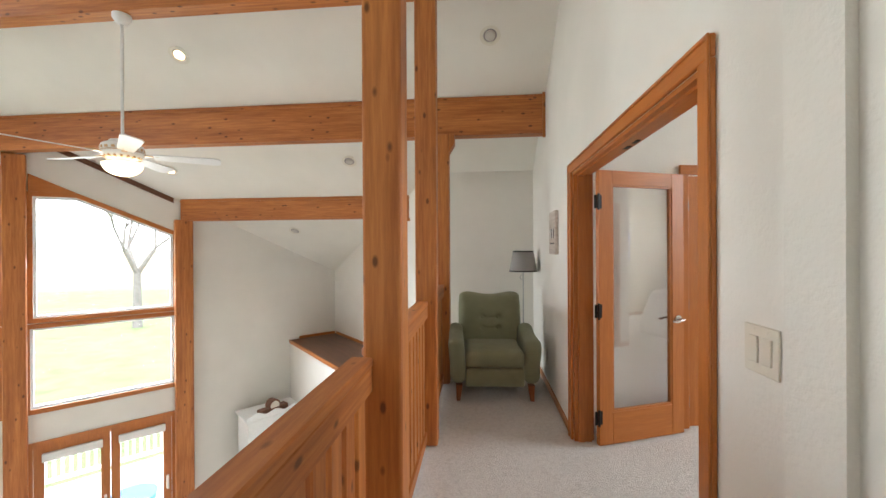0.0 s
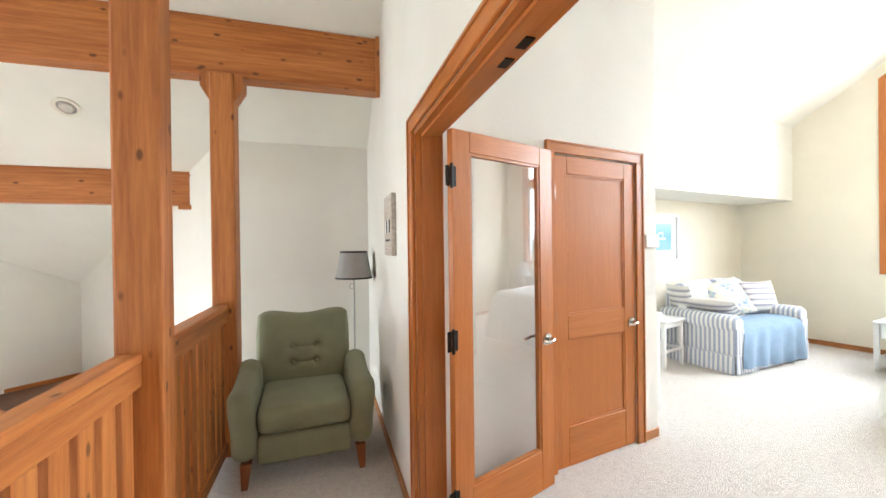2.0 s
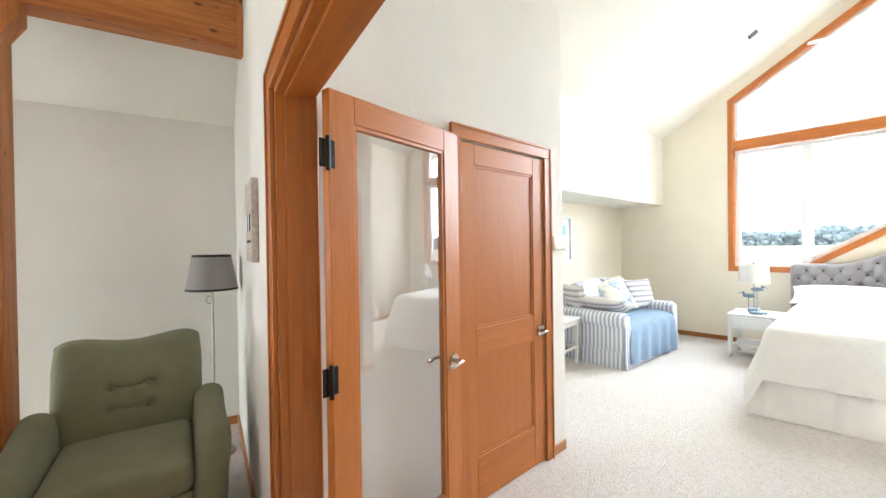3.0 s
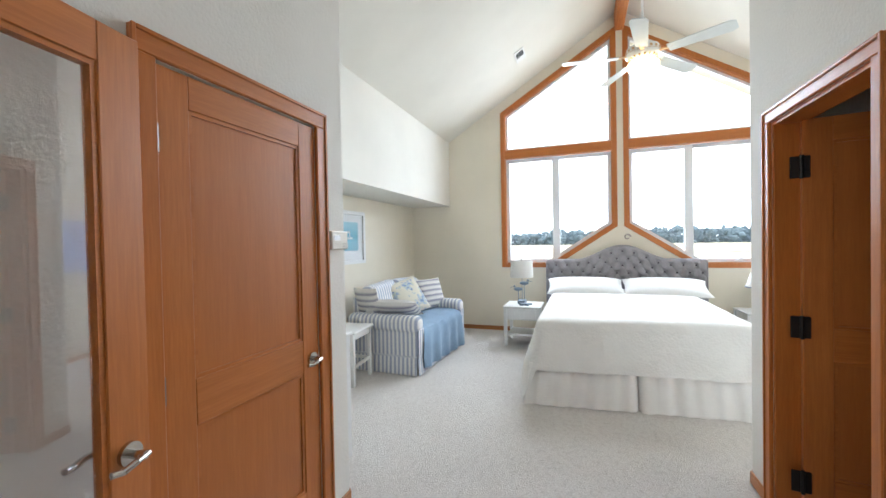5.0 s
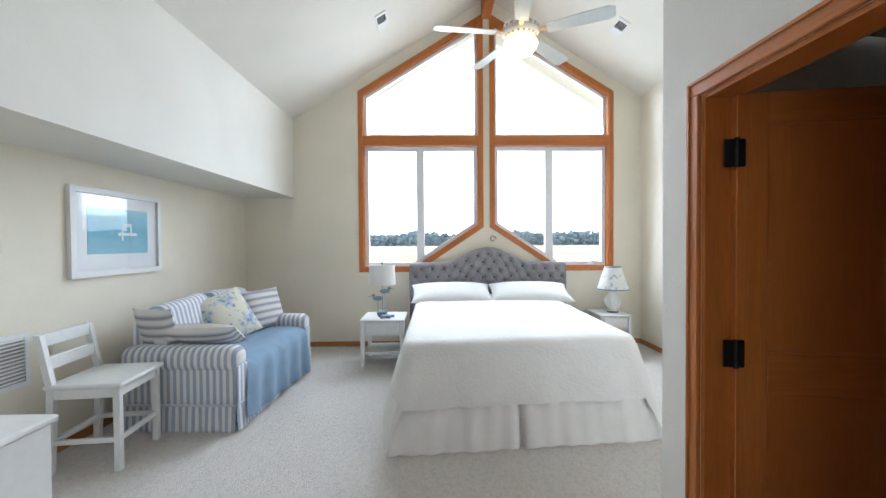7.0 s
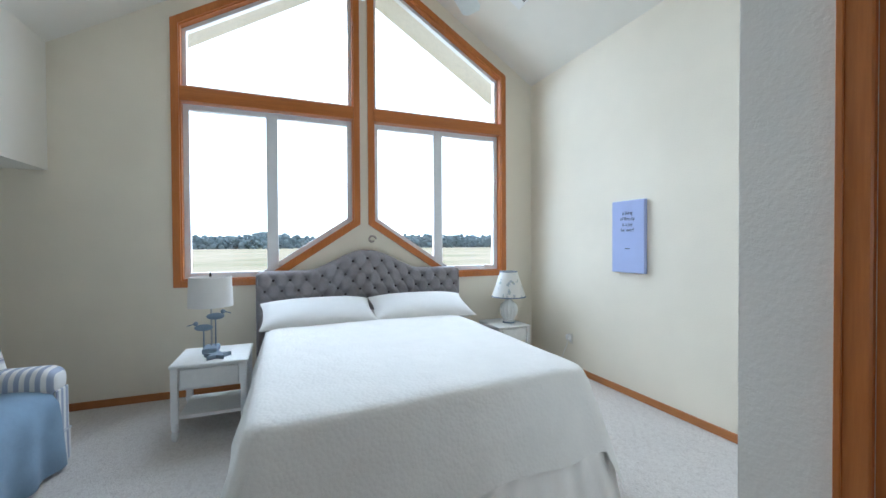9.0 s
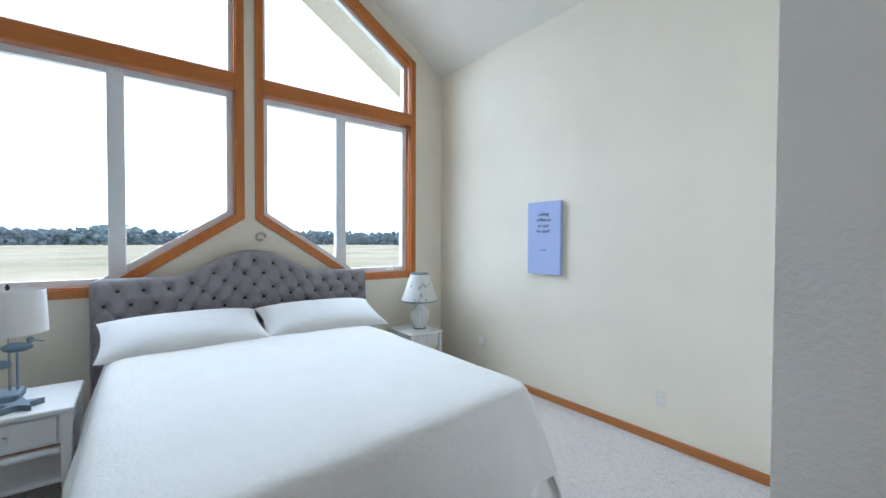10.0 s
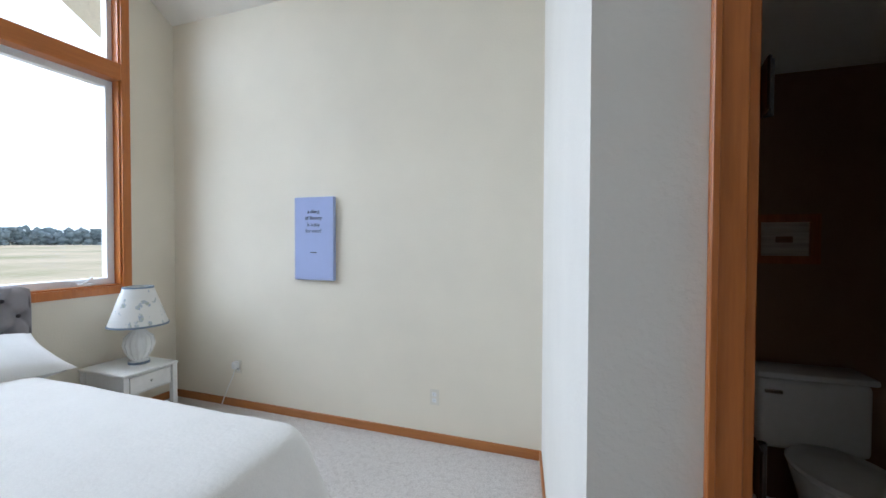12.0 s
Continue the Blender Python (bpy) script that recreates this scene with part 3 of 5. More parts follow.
x = lambda wx: wx - 0.35
sheet(bm, [(0, 0), (x(BD0), 0), (x(BD0), 2.05), (x(BD1), 2.05), (x(BD1), 0), (x(3.73), 0), (x(3.73), roof_bed(BY)), (0, roof_bed(BY))], [], -0.12, 0)
solid("wall_bath", bm, WALL, "white textured plaster wall with the bathroom door", "wall", m)
casing("bathroom_casing", m, x(BD0), x(BD1), 2.05, 0.062, 0.0, 0.02, "reddish fir casing round the bathroom door")
jb = thing("bathroom_jamb", m, "fir jamb lining of the bathroom door", "door jamb", kind="structure")
part("side_jamb", made(box, (x(BD0), -0.13, 0), (x(BD0) + 0.02, 0.0, 2.05)), TRIM[2], jb)
part("side_jamb", made(box, (x(BD1) - 0.02, -0.13, 0), (x(BD1), 0.0, 2.05)), TRIM[2], jb)
part("head_jamb", made(box, (x(BD0) + 0.02, -0.13, 2.03), (x(BD1) - 0.02, 0.0, 2.05)), TRIM[0], jb)
# bathroom shell, unlit; its wall colour is darkened in place of shade
wall("wall_bath_south", (0.5, -1.15), (3.85, -1.15), (2.5, 2.5), "tan plaster wall behind the toilet", paint_=DIM_BATH)
wall("wall_bath_west", (0.9, 0.58), (0.9, -1.15), (2.5, 2.5), "tan plaster bathroom wall", paint_=DIM_BATH)
bm = bmesh.new()
slab(bm, [(0.75, -1.15), (3.83, -1.15), (3.64, 0.575), (0.75, 0.575)], lambda x, y: 2.44, 0.08)
solid("ceiling_bathroom", bm, CEIL, "white flat bathroom ceiling", "ceiling")

# gable windows
FW = along((7.37, 4.6), (7.37, -1.25))
WIN_L = [(1.725, 1.04), (1.725, 3.555), (3.47, 4.63), (3.47, 1.66), (2.53, 1.04)]
mirror = lambda poly: [(7.03 - s, z) for s, z in poly][::-1]
bm = bmesh.new()
sheet(bm, [(0, 0), (5.85, 0), (5.85, roof_bed(-1.25)), (3.52, roof_bed(1.08)), (0, roof_bed(4.6))], [inset(WIN_L, 0.06), inset(mirror(WIN_L), 0.06)], 0, 0.17)
solid("wall_east", bm, CREAM, "cream plaster gable wall with two tall windows", "wall", FW)
for k, poly in enumerate((WIN_L, mirror(WIN_L))):
    ob = thing("window_%d" % (k + 1), FW, "tall gable window with fir casing, transom and white sliding sashes", "window", kind="structure")
    f = (lambda s: s) if k == 0 else (lambda s: 7.03 - s)
    part("window_casing", made(sheet, poly, [inset(poly, 0.064)], -0.022, 0.0), TRIM[2], ob)
    part("jamb_liner", made(sheet, inset(poly, 0.061), [inset(poly, 0.076)], 0.0, 0.10), TRIM[2], ob)
    up = [(1.725, 2.87), (1.725, 3.555), (3.47, 4.63), (3.47, 2.87)]
    lo = [(1.725, 1.04), (1.725, 2.875), (3.47, 2.875), (3.47, 1.66), (2.53, 1.04)]
    up, lo = [(f(s), z) for s, z in up], [(f(s), z) for s, z in lo]
    part("transom", made(box, (min(f(1.79), f(3.405)), -0.026, 2.803), (max(f(1.79), f(3.405)), 0.11, 2.940), bevel=0.006), TRIM[0], ob)
    part("sash", made(sheet, inset(up, 0.076), [inset(up, 0.112)], 0.075, 0.14), VINYL, ob)
    part("sash", made(sheet, inset(lo, 0.076), [inset(lo, 0.128)], 0.075, 0.14), VINYL, ob)
    c = 2.585 if k == 0 else 4.415
    part("meeting_stile", made(box, (c - 0.055, 0.06, 1.09), (c + 0.055, 0.13, 2.79), bevel=0.006), VINYL, ob)
    part("pane", made(sheet, inset(up, 0.10), [], 0.105, 0.11), PANE, ob).visible_shadow = False
    part("pane", made(sheet, inset(lo, 0.10), [], 0.105, 0.11), PANE, ob).visible_shadow = False
    if k:
        bm = made(box, (4.95, 0.03, 1.115), (5.05, 0.06, 1.14), bevel=0.006)
        tube(bm, (4.98, 0.045, 1.13), (5.03, 0.0, 1.185), 0.008)
        part("crank_handle", bm, VINYL, ob, smooth=True)
ridge = made(box, (0.9, 1.02, 4.56), (7.37, 1.15, 4.86), bevel=0.005)
solid("ridge_beam", ridge, BEAM[0], "fir ridge beam at the top of the vaulted ceiling", "beam", kind="")


# baseboards
def baseboard(p, q, h=0.068):
    m = along(p, q)
    ln = (Vector(q) - Vector(p)).length
    solid("baseboard", made(box, (0, 0.0005, 0), (ln, 0.014, h), bevel=0.003), BASEB[0], "stained fir baseboard along the wall", "baseboard", m)


baseboard(flat(loft(0, 0.045)), flat(loft(0, 2.2)))
baseboard(flat(loft(0, -4.6)), flat(loft(0, -1.885)))
baseboard(flat(loft(-0.0, 2.2)), flat(loft(1.2, 2.2)))
baseboard((2.845, CY), (2.678, CY))
baseboard((2.845, 4.46), (2.845, CY))
baseboard((7.37, 4.46), (2.845, 4.46))
baseboard((7.37, -1.1), (7.37, 4.46))
baseboard((3.97, -1.10), (7.37, -1.10))
baseboard((3.73, BY), (3.97, -1.10))
baseboard((3.492, BY), (3.73, BY))


# ---- doors ----
def lever(parent, x, z, y, side, flip=1):
    """A lever handle on a door face; side: which way it stands out."""
    bm = bmesh.new()
    cyl(bm, (x, y if side > 0 else y - 0.012, z), 0.032, 0.032, 0.012, "y")
    cyl(bm, (x, y if side > 0 else y - 0.055, z), 0.012, 0.012, 0.055, "y", 12)
    pts = [(x - flip * 0.012, y + side * 0.05, z), (x + flip * 0.030, y + side * 0.058, z - 0.002), (x + flip * 0.062, y + side * 0.056, z - 0.010), (x + flip * 0.088, y + side * 0.048, z - 0.006)]
    for p, q in zip(pts, pts[1:]):
        tube(bm, p, q, 0.009, 10)
    part("lever_handle", bm, CHROME, parent, "satin nickel lever handle", smooth=True)


def frame_door(name, m, w, h, rails, label, glass=False, handle=None, sides=(1, -1), flip=-1):
    """A stile and rail door; x from its hinge, y its thickness 0 to 0.04; rails: z spans of the rails, lowest first."""
    ob = thing(name, m, label, "door", kind="structure")
    st = 0.115
    part("stile", made(box, (0, 0, 0.012), (st, 0.04, h), bevel=0.003), TRIM[2], ob)
    part("stile", made(box, (w - st, 0, 0.012), (w, 0.04, h), bevel=0.003), TRIM[2], ob)
    for z0, z1 in rails:
        part("rail", made(box, (st, 0, z0), (w - st, 0.04, z1), bevel=0.002), TRIM[0], ob)
    for (_, z0), (z1, _) in zip(rails, rails[1:]):
        if glass:
            part("pane", made(box, (st, 0.017, z0), (w - st, 0.022, z1)), DOORPANE, ob, "clear glass pane").visible_shadow = False
        else:
            part("panel", made(box, (st, 0.012, z0), (w - st, 0.028, z1)), PANEL, ob)
        bm = made(sheet, rect(st, z0, w - st, z1), [rect(st + 0.014, z0 + 0.014, w - st - 0.014, z1 - 0.014)], 0.006, 0.034)
        part("glazing_bead" if glass else "panel_moulding", bm, TRIM[0], ob)
    if handle:
        for s in sides:
            lever(ob, handle[0], handle[1], 0.04 if s > 0 else 0.0, s, flip)
    return ob


def hinge(m, z, s=1):
    bm = made(box, (-0.035, -0.004, z - 0.05), (0.0, 0.0, z + 0.05))
    box(bm, (0.004, -0.004, z - 0.05), (0.036, 0.0, z + 0.05))
    cyl(bm, (0.002, -0.006, z - 0.052), 0.008, 0.008, 0.104, "z", 10)
    return bm


FD = along((0.949, 2.669), (1.710, 2.804))
fd = frame_door("french_door", FD, 0.776, 2.035, ((0.012, 0.245), (1.93, 2.035)), "open fir french door with one tall glass pane", True, (0.711, 0.905), (1, -1), -1)
for z in (0.22, 1.0, 1.80):
    bm = made(box, (-0.044, -0.006, z - 0.05), (-0.018, 0.0, z + 0.05), bevel=0.003)
    box(bm, (-0.006, -0.006, z - 0.05), (0.022, -0.001, z + 0.05), bevel=0.003)
    cyl(bm, (-0.012, -0.010, z - 0.060), 0.009, 0.009, 0.12, "z", 10)
    for sx in (-0.034, 0.012):
        for sz in (-0.035, 0.0, 0.035):
            cyl(bm, (sx, -0.0075, z + sz), 0.004, 0.004, 0.002, "y", 8)
    part("hinge", bm, BLACK, fd, "black hinge")
CDM = Matrix.Translation((CD0 + 0.002, CY - 0.002, 0))
cd = frame_door("closet_door", CDM, CD1 - CD0 - 0.004, 2.04, ((0.012, 0.27), (0.84, 1.0), (1.925, 2.04)), "closed two-panel fir closet door", False, (0.725, 0.90), (-1,), -1)
for z in (0.22, 1.0, 1.80):
    part("hinge", made(cyl, (-0.004, -0.008, z - 0.045), 0.008, 0.008, 0.09, "z", 10), HINGE, cd, "dull nickel hinge")
bth = along((3.392, 0.60), (3.272, -0.15))
bd = frame_door("bathroom_door", bth, 0.74, 2.035, ((0.012, 0.25), (0.84, 1.0), (1.92, 2.035)), "open two-panel fir bathroom door", False, (0.675, 0.90), (-1,), -1)
for z in (0.22, 1.0, 1.80):
    bm = made(box, (-0.05, -0.008, z - 0.055), (0.03, -0.001, z + 0.055), bevel=0.006)
    cyl(bm, (-0.006, -0.012, z - 0.058), 0.009, 0.009, 0.116, "z", 10)
    part("hinge", bm, BLACK, bd, "black hinge")


# ---- loft things ----
def smooth_ring(pts, n=6):
    """A closed Catmull-Rom curve through pts."""
    out, k = [], len(pts)
    for i in range(k):
        p0, p1, p2, p3 = (Vector(pts[(i + d) % k]) for d in (-1, 0, 1, 2))
        for s in range(n):
            t = s / n
            out.append(tuple(0.5 * (2 * p1 + (p2 - p0) * t + (2 * p0 - 5 * p1 + 4 * p2 - p3) * t * t + (3 * p1 - p0 - 3 * p2 + p3) * t ** 3)))
    return out


def armchair(m):
    ob = thing("armchair", m, "sage green upholstered armchair with a tufted back and dark wooden legs", "armchair")
    part("seat", made(box, (-0.285, -0.38, 0.31), (0.285, 0.22, 0.475), bevel=0.05, seg=4), GREEN, ob, smooth=True)
    part("front_panel", made(box, (-0.285, -0.365, 0.125), (0.285, -0.25, 0.305), bevel=0.03, seg=3), GREEN, ob, smooth=True)
    part("base", made(box, (-0.28, -0.25, 0.14), (0.28, 0.28, 0.31)), GREEN, ob)
    prof = smooth_ring([(-0.36, 0.17), (-0.395, 0.36), (-0.405, 0.49), (-0.345, 0.568), (-0.18, 0.585), (0.08, 0.605), (0.29, 0.625), (0.34, 0.42), (0.30, 0.17), (0.0, 0.14)])
    for s in (-1, 1):
        x0, x1 = (0.278, 0.43) if s > 0 else (-0.43, -0.278)
        bm = bmesh.new()
        mid = Vector((-0.03, 0.38))
        rings = []
        for k in range(13):
            u = math.sin(math.pi / 2 * (k / 6 - 1))
            shrink = 0.075 * (1 - math.sqrt(max(0.0, 1 - u * u)))
            rings.append([])
            for p in prof:
                d = Vector(p) - mid
                q = mid + d * (1 - shrink / d.length)
                rings[-1].append(bm.verts.new(((x0 + x1) / 2 + u * (x1 - x0) / 2, q.x, q.y)))
        for p, q in zip(rings, rings[1:]):
            for i in range(len(p)):
                j = (i + 1) % len(p)
                bm.faces.new((p[i], p[j], q[j], q[i]))
        bm.faces.new(rings[0]), bm.faces.new(rings[-1])
        for v in bm.verts:
            v.co.x += s * 0.09 * max(0.0, v.co.z - 0.30)
        part("armrest", bm, GREEN, ob, smooth=True)
    bm = bmesh.new()
    nx, nz = 44, 36
    grids = []
    knobs = [(-0.085, 0.70), (0.085, 0.70), (-0.085, 0.585), (0.085, 0.585)]
    for side in (0, 1):
        g = []
        for i in range(nx + 1):
            row = []
            for j in range(nz + 1):
                u, v = 2 * i / nx - 1, j / nz
                wide = 0.315 + 0.035 * min(1, v * 2.2) - 0.02 * max(0, v - 0.8) * 5 * 0.5
                top = 0.955 - 0.016 * math.cos(u * math.pi * 1.2) - 0.035 * abs(u) ** 9
                x, z = u * wide, 0.36 + v * (top - 0.36)
                edge = max(0.0, (1 - abs(u) ** 7) * (1 - v ** 9)) ** 0.35
                lean = 0.20 + (z - 0.36) * 0.22
                y = lean + (0.15 if side else 0.0) + (0.5 - side) * (1 - edge) * 0.15
                if not side:
                    y -= 0.035 * (1 - u * u) * math.sin(math.pi * min(1, v * 1.02))
                    for kx, kz in knobs:
                        d2 = (x - kx) ** 2 + (z - kz) ** 2
                        y += 0.03 * math.exp(-d2 / 0.0007)
                    for kz in (0.70, 0.585):
                        if abs(x) < 0.12:
                            y += 0.012 * math.exp(-((z - kz) ** 2) / 0.00012) * (1 if abs(x) < 0.085 else (0.12 - abs(x)) / 0.035)
                row.append(bm.verts.new((x, y, z)))
            g.append(row)
        grids.append(g)
        for i in range(nx):
            for j in range(nz):
                q = (g[i][j], g[i + 1][j], g[i + 1][j + 1], g[i][j + 1])
                bm.faces.new(q)
    f, k = grids
    for j in range(nz):
        for i in (0, nx):
            bm.faces.new((f[i][j], f[i][j + 1], k[i][j + 1], k[i][j]))
    for i in range(nx):
        for j in (0, nz):
            bm.faces.new((f[i][j], f[i + 1][j], k[i + 1][j], k[i][j]))
    back = part("backrest", bm, GREEN, ob, smooth=True)
    for kx, kz in knobs:
        bm = bmesh.new()
        bmesh.ops.create_uvsphere(bm, u_segments=12, v_segments=8, radius=0.014, matrix=Matrix.Translation((kx, 0.20 + (kz - 0.36) * 0.22 - 0.012, kz)) @ Matrix.Diagonal((1, 0.55, 1, 1)))
        part("button", bm, GREEN, back, smooth=True)
    for sx in (-1, 1):
        for y, k in ((-0.33, -1), (0.26, 1)):
            bm = bmesh.new()
            cyl(bm, (0, 0, 0), 0.025, 0.044, 0.15, "z", 4, Matrix.Translation((sx * 0.345, y, 0)) @ Matrix.Rotation(radians(45), 4, "Z"))
            for v in bm.verts:
                if v.co.z < 0.05:
                    v.co.y += k * 0.02
                    v.co.x += sx * 0.008
            part("leg", bm, LEGWOOD, ob, "tapered reddish-brown wood leg")
    return ob


armchair(LOFT @ Matrix.Translation((-0.585, 1.035, 0)) @ Matrix.Rotation(radians(3), 4, "Z"))

fl = thing("floor_lamp", LOFT @ Matrix.Translation((-0.185, 1.72, 0)), "slim floor lamp with a grey drum shade behind the armchair", "floor lamp")
part("base", made(lathe, [(0.13, 0), (0.13, 0.012), (0.12, 0.022), (0.02, 0.03)]), STEEL, fl, smooth=True)
part("pole", made(cyl, (0, 0, 0.02), 0.008, 0.008, 1.24, "z", 12), STEEL, fl, smooth=True)
bm = bmesh.new()
for i in range(16):
    t0, t1 = 2 * math.pi * i / 16, 2 * math.pi * (i + 1) / 16
    tube(bm, (-0.02 + 0.018 * math.cos(t0), -0.01, 1.11 + 0.026 * math.sin(t0)), (-0.02 + 0.018 * math.cos(t1), -0.01, 1.11 + 0.026 * math.sin(t1)), 0.004, 6)
part("ring", bm, STEEL, fl)


def shade(bm, r0, z0, r1, z1, t=0.004, seg=40):
    rings = []
    for r, z in ((r0, z0), (r1, z1), (r1 - t, z1), (r0 - t, z0)):
        rings.append([bm.verts.new((r * math.cos(2 * math.pi * i / seg), r * math.sin(2 * math.pi * i / seg), z)) for i in range(seg)])
    for p, q in zip(rings, rings[1:] + rings[:1]):
        for i in range(seg):
            bm.faces.new((p[i], p[(i + 1) % seg], q[(i + 1) % seg], q[i]))


sh = part("shade", made(shade, 0.165, 1.185, 0.122, 1.425), SHADE_GREY, fl, "tapered grey drum shade", True)
part("rim", made(shade, 0.168, 1.180, 0.1655, 1.195, 0.006), BLACK, sh, "black rim")
part("rim", made(shade, 0.125, 1.415, 0.1235, 1.43, 0.006), BLACK, sh, "black rim")

SIGN = wood("weathered_board", (0.34, 0.27, 0.22), (0.50, 0.43, 0.37), (0.62, 0.56, 0.50), 0, 1.2, 0.8)
pw = thing("wall_sign", F1, "weathered wooden plank picture on the wall", "picture")
part("board", made(box, (4.6 + 0.50, 0.001, 1.405), (4.6 + 0.80, 0.032, 1.805), bevel=0.003), SIGN, pw)
for i in range(4):
    c = 4.6 + 0.56 + i * 0.052
    bm = made(box, (c, 0.032, 1.555), (c + 0.028, 0.036, 1.64), bevel=0.006)
    part("bird", bm, WHITE if i % 2 else DARK, pw)
part("lettering_bar", made(box, (4.6 + 0.56, 0.032, 1.50), (4.6 + 0.74, 0.034, 1.512)), DARK, pw)

sw = thing("light_switch", F1 @ Matrix.Translation((4.6 - 2.06, 0, 1.205)), "almond double rocker light switch plate", "light switch")
part("plate", made(box, (-0.062, 0.0, -0.062), (0.062, 0.006, 0.062), bevel=0.003), BONE, sw)
for sx in (-0.024, 0.024):
    part("rocker", made(box, (sx - 0.017, 0.006, -0.034), (sx + 0.017, 0.011, 0.034), bevel=0.002), BONE, sw)
    for sz in (-0.049, 0.049):
        part("screw", made(cyl, (sx, 0.006, sz), 0.003, 0.003, 0.001, "y", 8), BONE, sw)

GLOWL = glow("lamp_glow", (1.0, 0.74, 0.42), 3.5)
LAMP_OFF = plain("lamp_glass_off", (0.55, 0.52, 0.47), 0.3)
for a, b, lit in ((0.6, 0.62, 0), (2.43, 1.975, 0), (3.86, 3.345, 0), (3.76, 0.64, 1), (5.05, 2.055, 1)):
    m = LOFT @ Matrix.Translation((-a, b, roof_loft(b))) @ Matrix.Rotation(-math.atan(0.62), 4, "X")
    ob = thing("recessed_light", m, "round recessed ceiling spotlight, %s" % ("lit" if lit else "switched off"), "ceiling light", "recessed lights")
    bm = bmesh.new()
    shade(bm, 0.098, -0.012, 0.092, -0.001, 0.03)
    part("trim_ring", bm, BONE, ob, smooth=True)
    part("baffle", made(cyl, (0, 0, -0.004), 0.07, 0.07, 0.003, "z", 24), SHADE_GREY, ob)
    part("lamp", made(lathe, [(0.042, -0.02), (0.05, -0.012), (0.05, -0.004)], 20), GLOWL if lit else LAMP_OFF, ob, smooth=True)


BRASS = plain("antique_brass", (0.62, 0.42, 0.24), 0.4, 0.7)


def ceiling_fan(m, drop, r, label, blades=5, turn=0.0, blade_mat=None, power=5.0):
    """A fan hung from its origin; drop: down to the blades."""
    ob = thing("ceiling_fan", m, label, "ceiling fan")
    part("canopy", made(lathe, [(0.07, 0.0), (0.07, -0.03), (0.045, -0.07), (0.02, -0.085)]), WHITE, ob, smooth=True)
    part("rod", made(cyl, (0, 0, -drop + 0.09), 0.012, 0.012, drop - 0.16, "z", 12), WHITE, ob, smooth=True)
    motor = part("motor", made(lathe, [(0.03, -drop + 0.13), (0.09, -drop + 0.115), (0.10, -drop + 0.10), (0.145, -drop + 0.075), (0.155, -drop + 0.05), (0.15, -drop + 0.02), (0.16, -drop + 0.012), (0.155, -drop - 0.005), (0.12, -drop - 0.035), (0.06, -drop - 0.05)], 40), WHITE, ob, smooth=True)
    part("band", made(lathe, [(0.150, -drop + 0.022), (0.163, -drop + 0.014), (0.150, -drop + 0.004)], 40), BRASS, motor, "antique brass band", True)
    for i in range(18):
        t = 2 * math.pi * i / 18
        q = Matrix.Rotation(t, 4, "Z")
        part("vent_slot", made(box, (0.085, -0.008, -drop - 0.040), (0.135, 0.008, -drop - 0.022), q), BRASS, motor)
        part("vent_slot", made(box, (0.148, -0.012, -drop + 0.028), (0.158, 0.012, -drop + 0.048), q), BRASS, motor)
    part("light_collar", made(cyl, (0, 0, -drop - 0.085), 0.055, 0.065, 0.04, "z", 24), WHITE, ob, smooth=True)
    n = 10
    prof = [(0.145 * math.sin(math.pi / 2 * k / n), -drop - 0.085 - 0.105 * math.cos(math.pi / 2 * k / n)) for k in range(1, n + 1)] + [(0.12, -drop - 0.075)]
    part("light_bowl", made(lathe, prof, 32), glow("fan_bowl_glow", (1.0, 0.74, 0.40), power), ob, "frosted glass bowl, lit", True)
    for i in range(blades):
        q = Matrix.Rotation(turn + 2 * math.pi * i / blades, 4, "Z")
        bm = bmesh.new()
        sheet(bm, [(r * 0.3, -0.055), (r * 0.94, -0.075), (r, -0.05), (r, 0.05), (r * 0.94, 0.075), (r * 0.3, 0.055)], [], -0.004, 0.004)
        bmesh.ops.transform(bm, matrix=q @ Matrix.Translation((0, 0, -drop - 0.005)) @ Matrix.Rotation(radians(-90 - 12), 4, "X"), verts=bm.verts)
        bl = part("blade", bm, blade_mat or WHITE, ob)
        bm = made(box, (0.10, -0.02, -drop - 0.006), (r * 0.36, 0.02, -drop + 0.004), q, bevel=0.003)
        part("blade_iron", bm, BRASS, bl, "antique brass blade iron")
    return ob


ceiling_fan(Matrix.Translation(loft(3.77, 0.0, 3.49)), 1.20, 0.74, "white ceiling fan with a lit bowl lamp, hung from a beam", 5, radians(20), None, 2.2)

cab = thing("white_cabinet", FA @ Matrix.Translation((1.30, 0.50, -3.15)), "white painted cabinet with a scalloped gallery", "cabinet")
part("body", made(box, (-0.42, -0.3, 0), (0.42, 0.25, 1.9), bevel=0.006), WHITE, cab)
part("top", made(box, (-0.46, -0.33, 1.9), (0.46, 0.29, 1.93), bevel=0.006), WHITE, cab)
scal = [(-0.44, 1.93)] + [(-0.44 + 0.88 * i / 24, 1.98 + 0.05 * math.sin(i / 24 * math.pi * 3) ** 2) for i in range(25)] + [(0.44, 1.93)]
part("gallery", made(sheet, scal, [], 0.26, 0.28), WHITE, cab)
clk = thing("mantel_clock", FA @ Matrix.Translation((1.30, 0.62, -1.22)) @ Matrix.Rotation(radians(12), 4, "Z"), "dark wooden mantel clock on a white cabinet", "clock")
part("base", made(box, (-0.24, -0.07, 0), (0.24, 0.07, 0.09), bevel=0.01), LEDGE, clk)
part("case", made(cyl, (0, -0.06, 0.115), 0.10, 0.10, 0.12, "y", 28), LEDGE, clk, smooth=True)
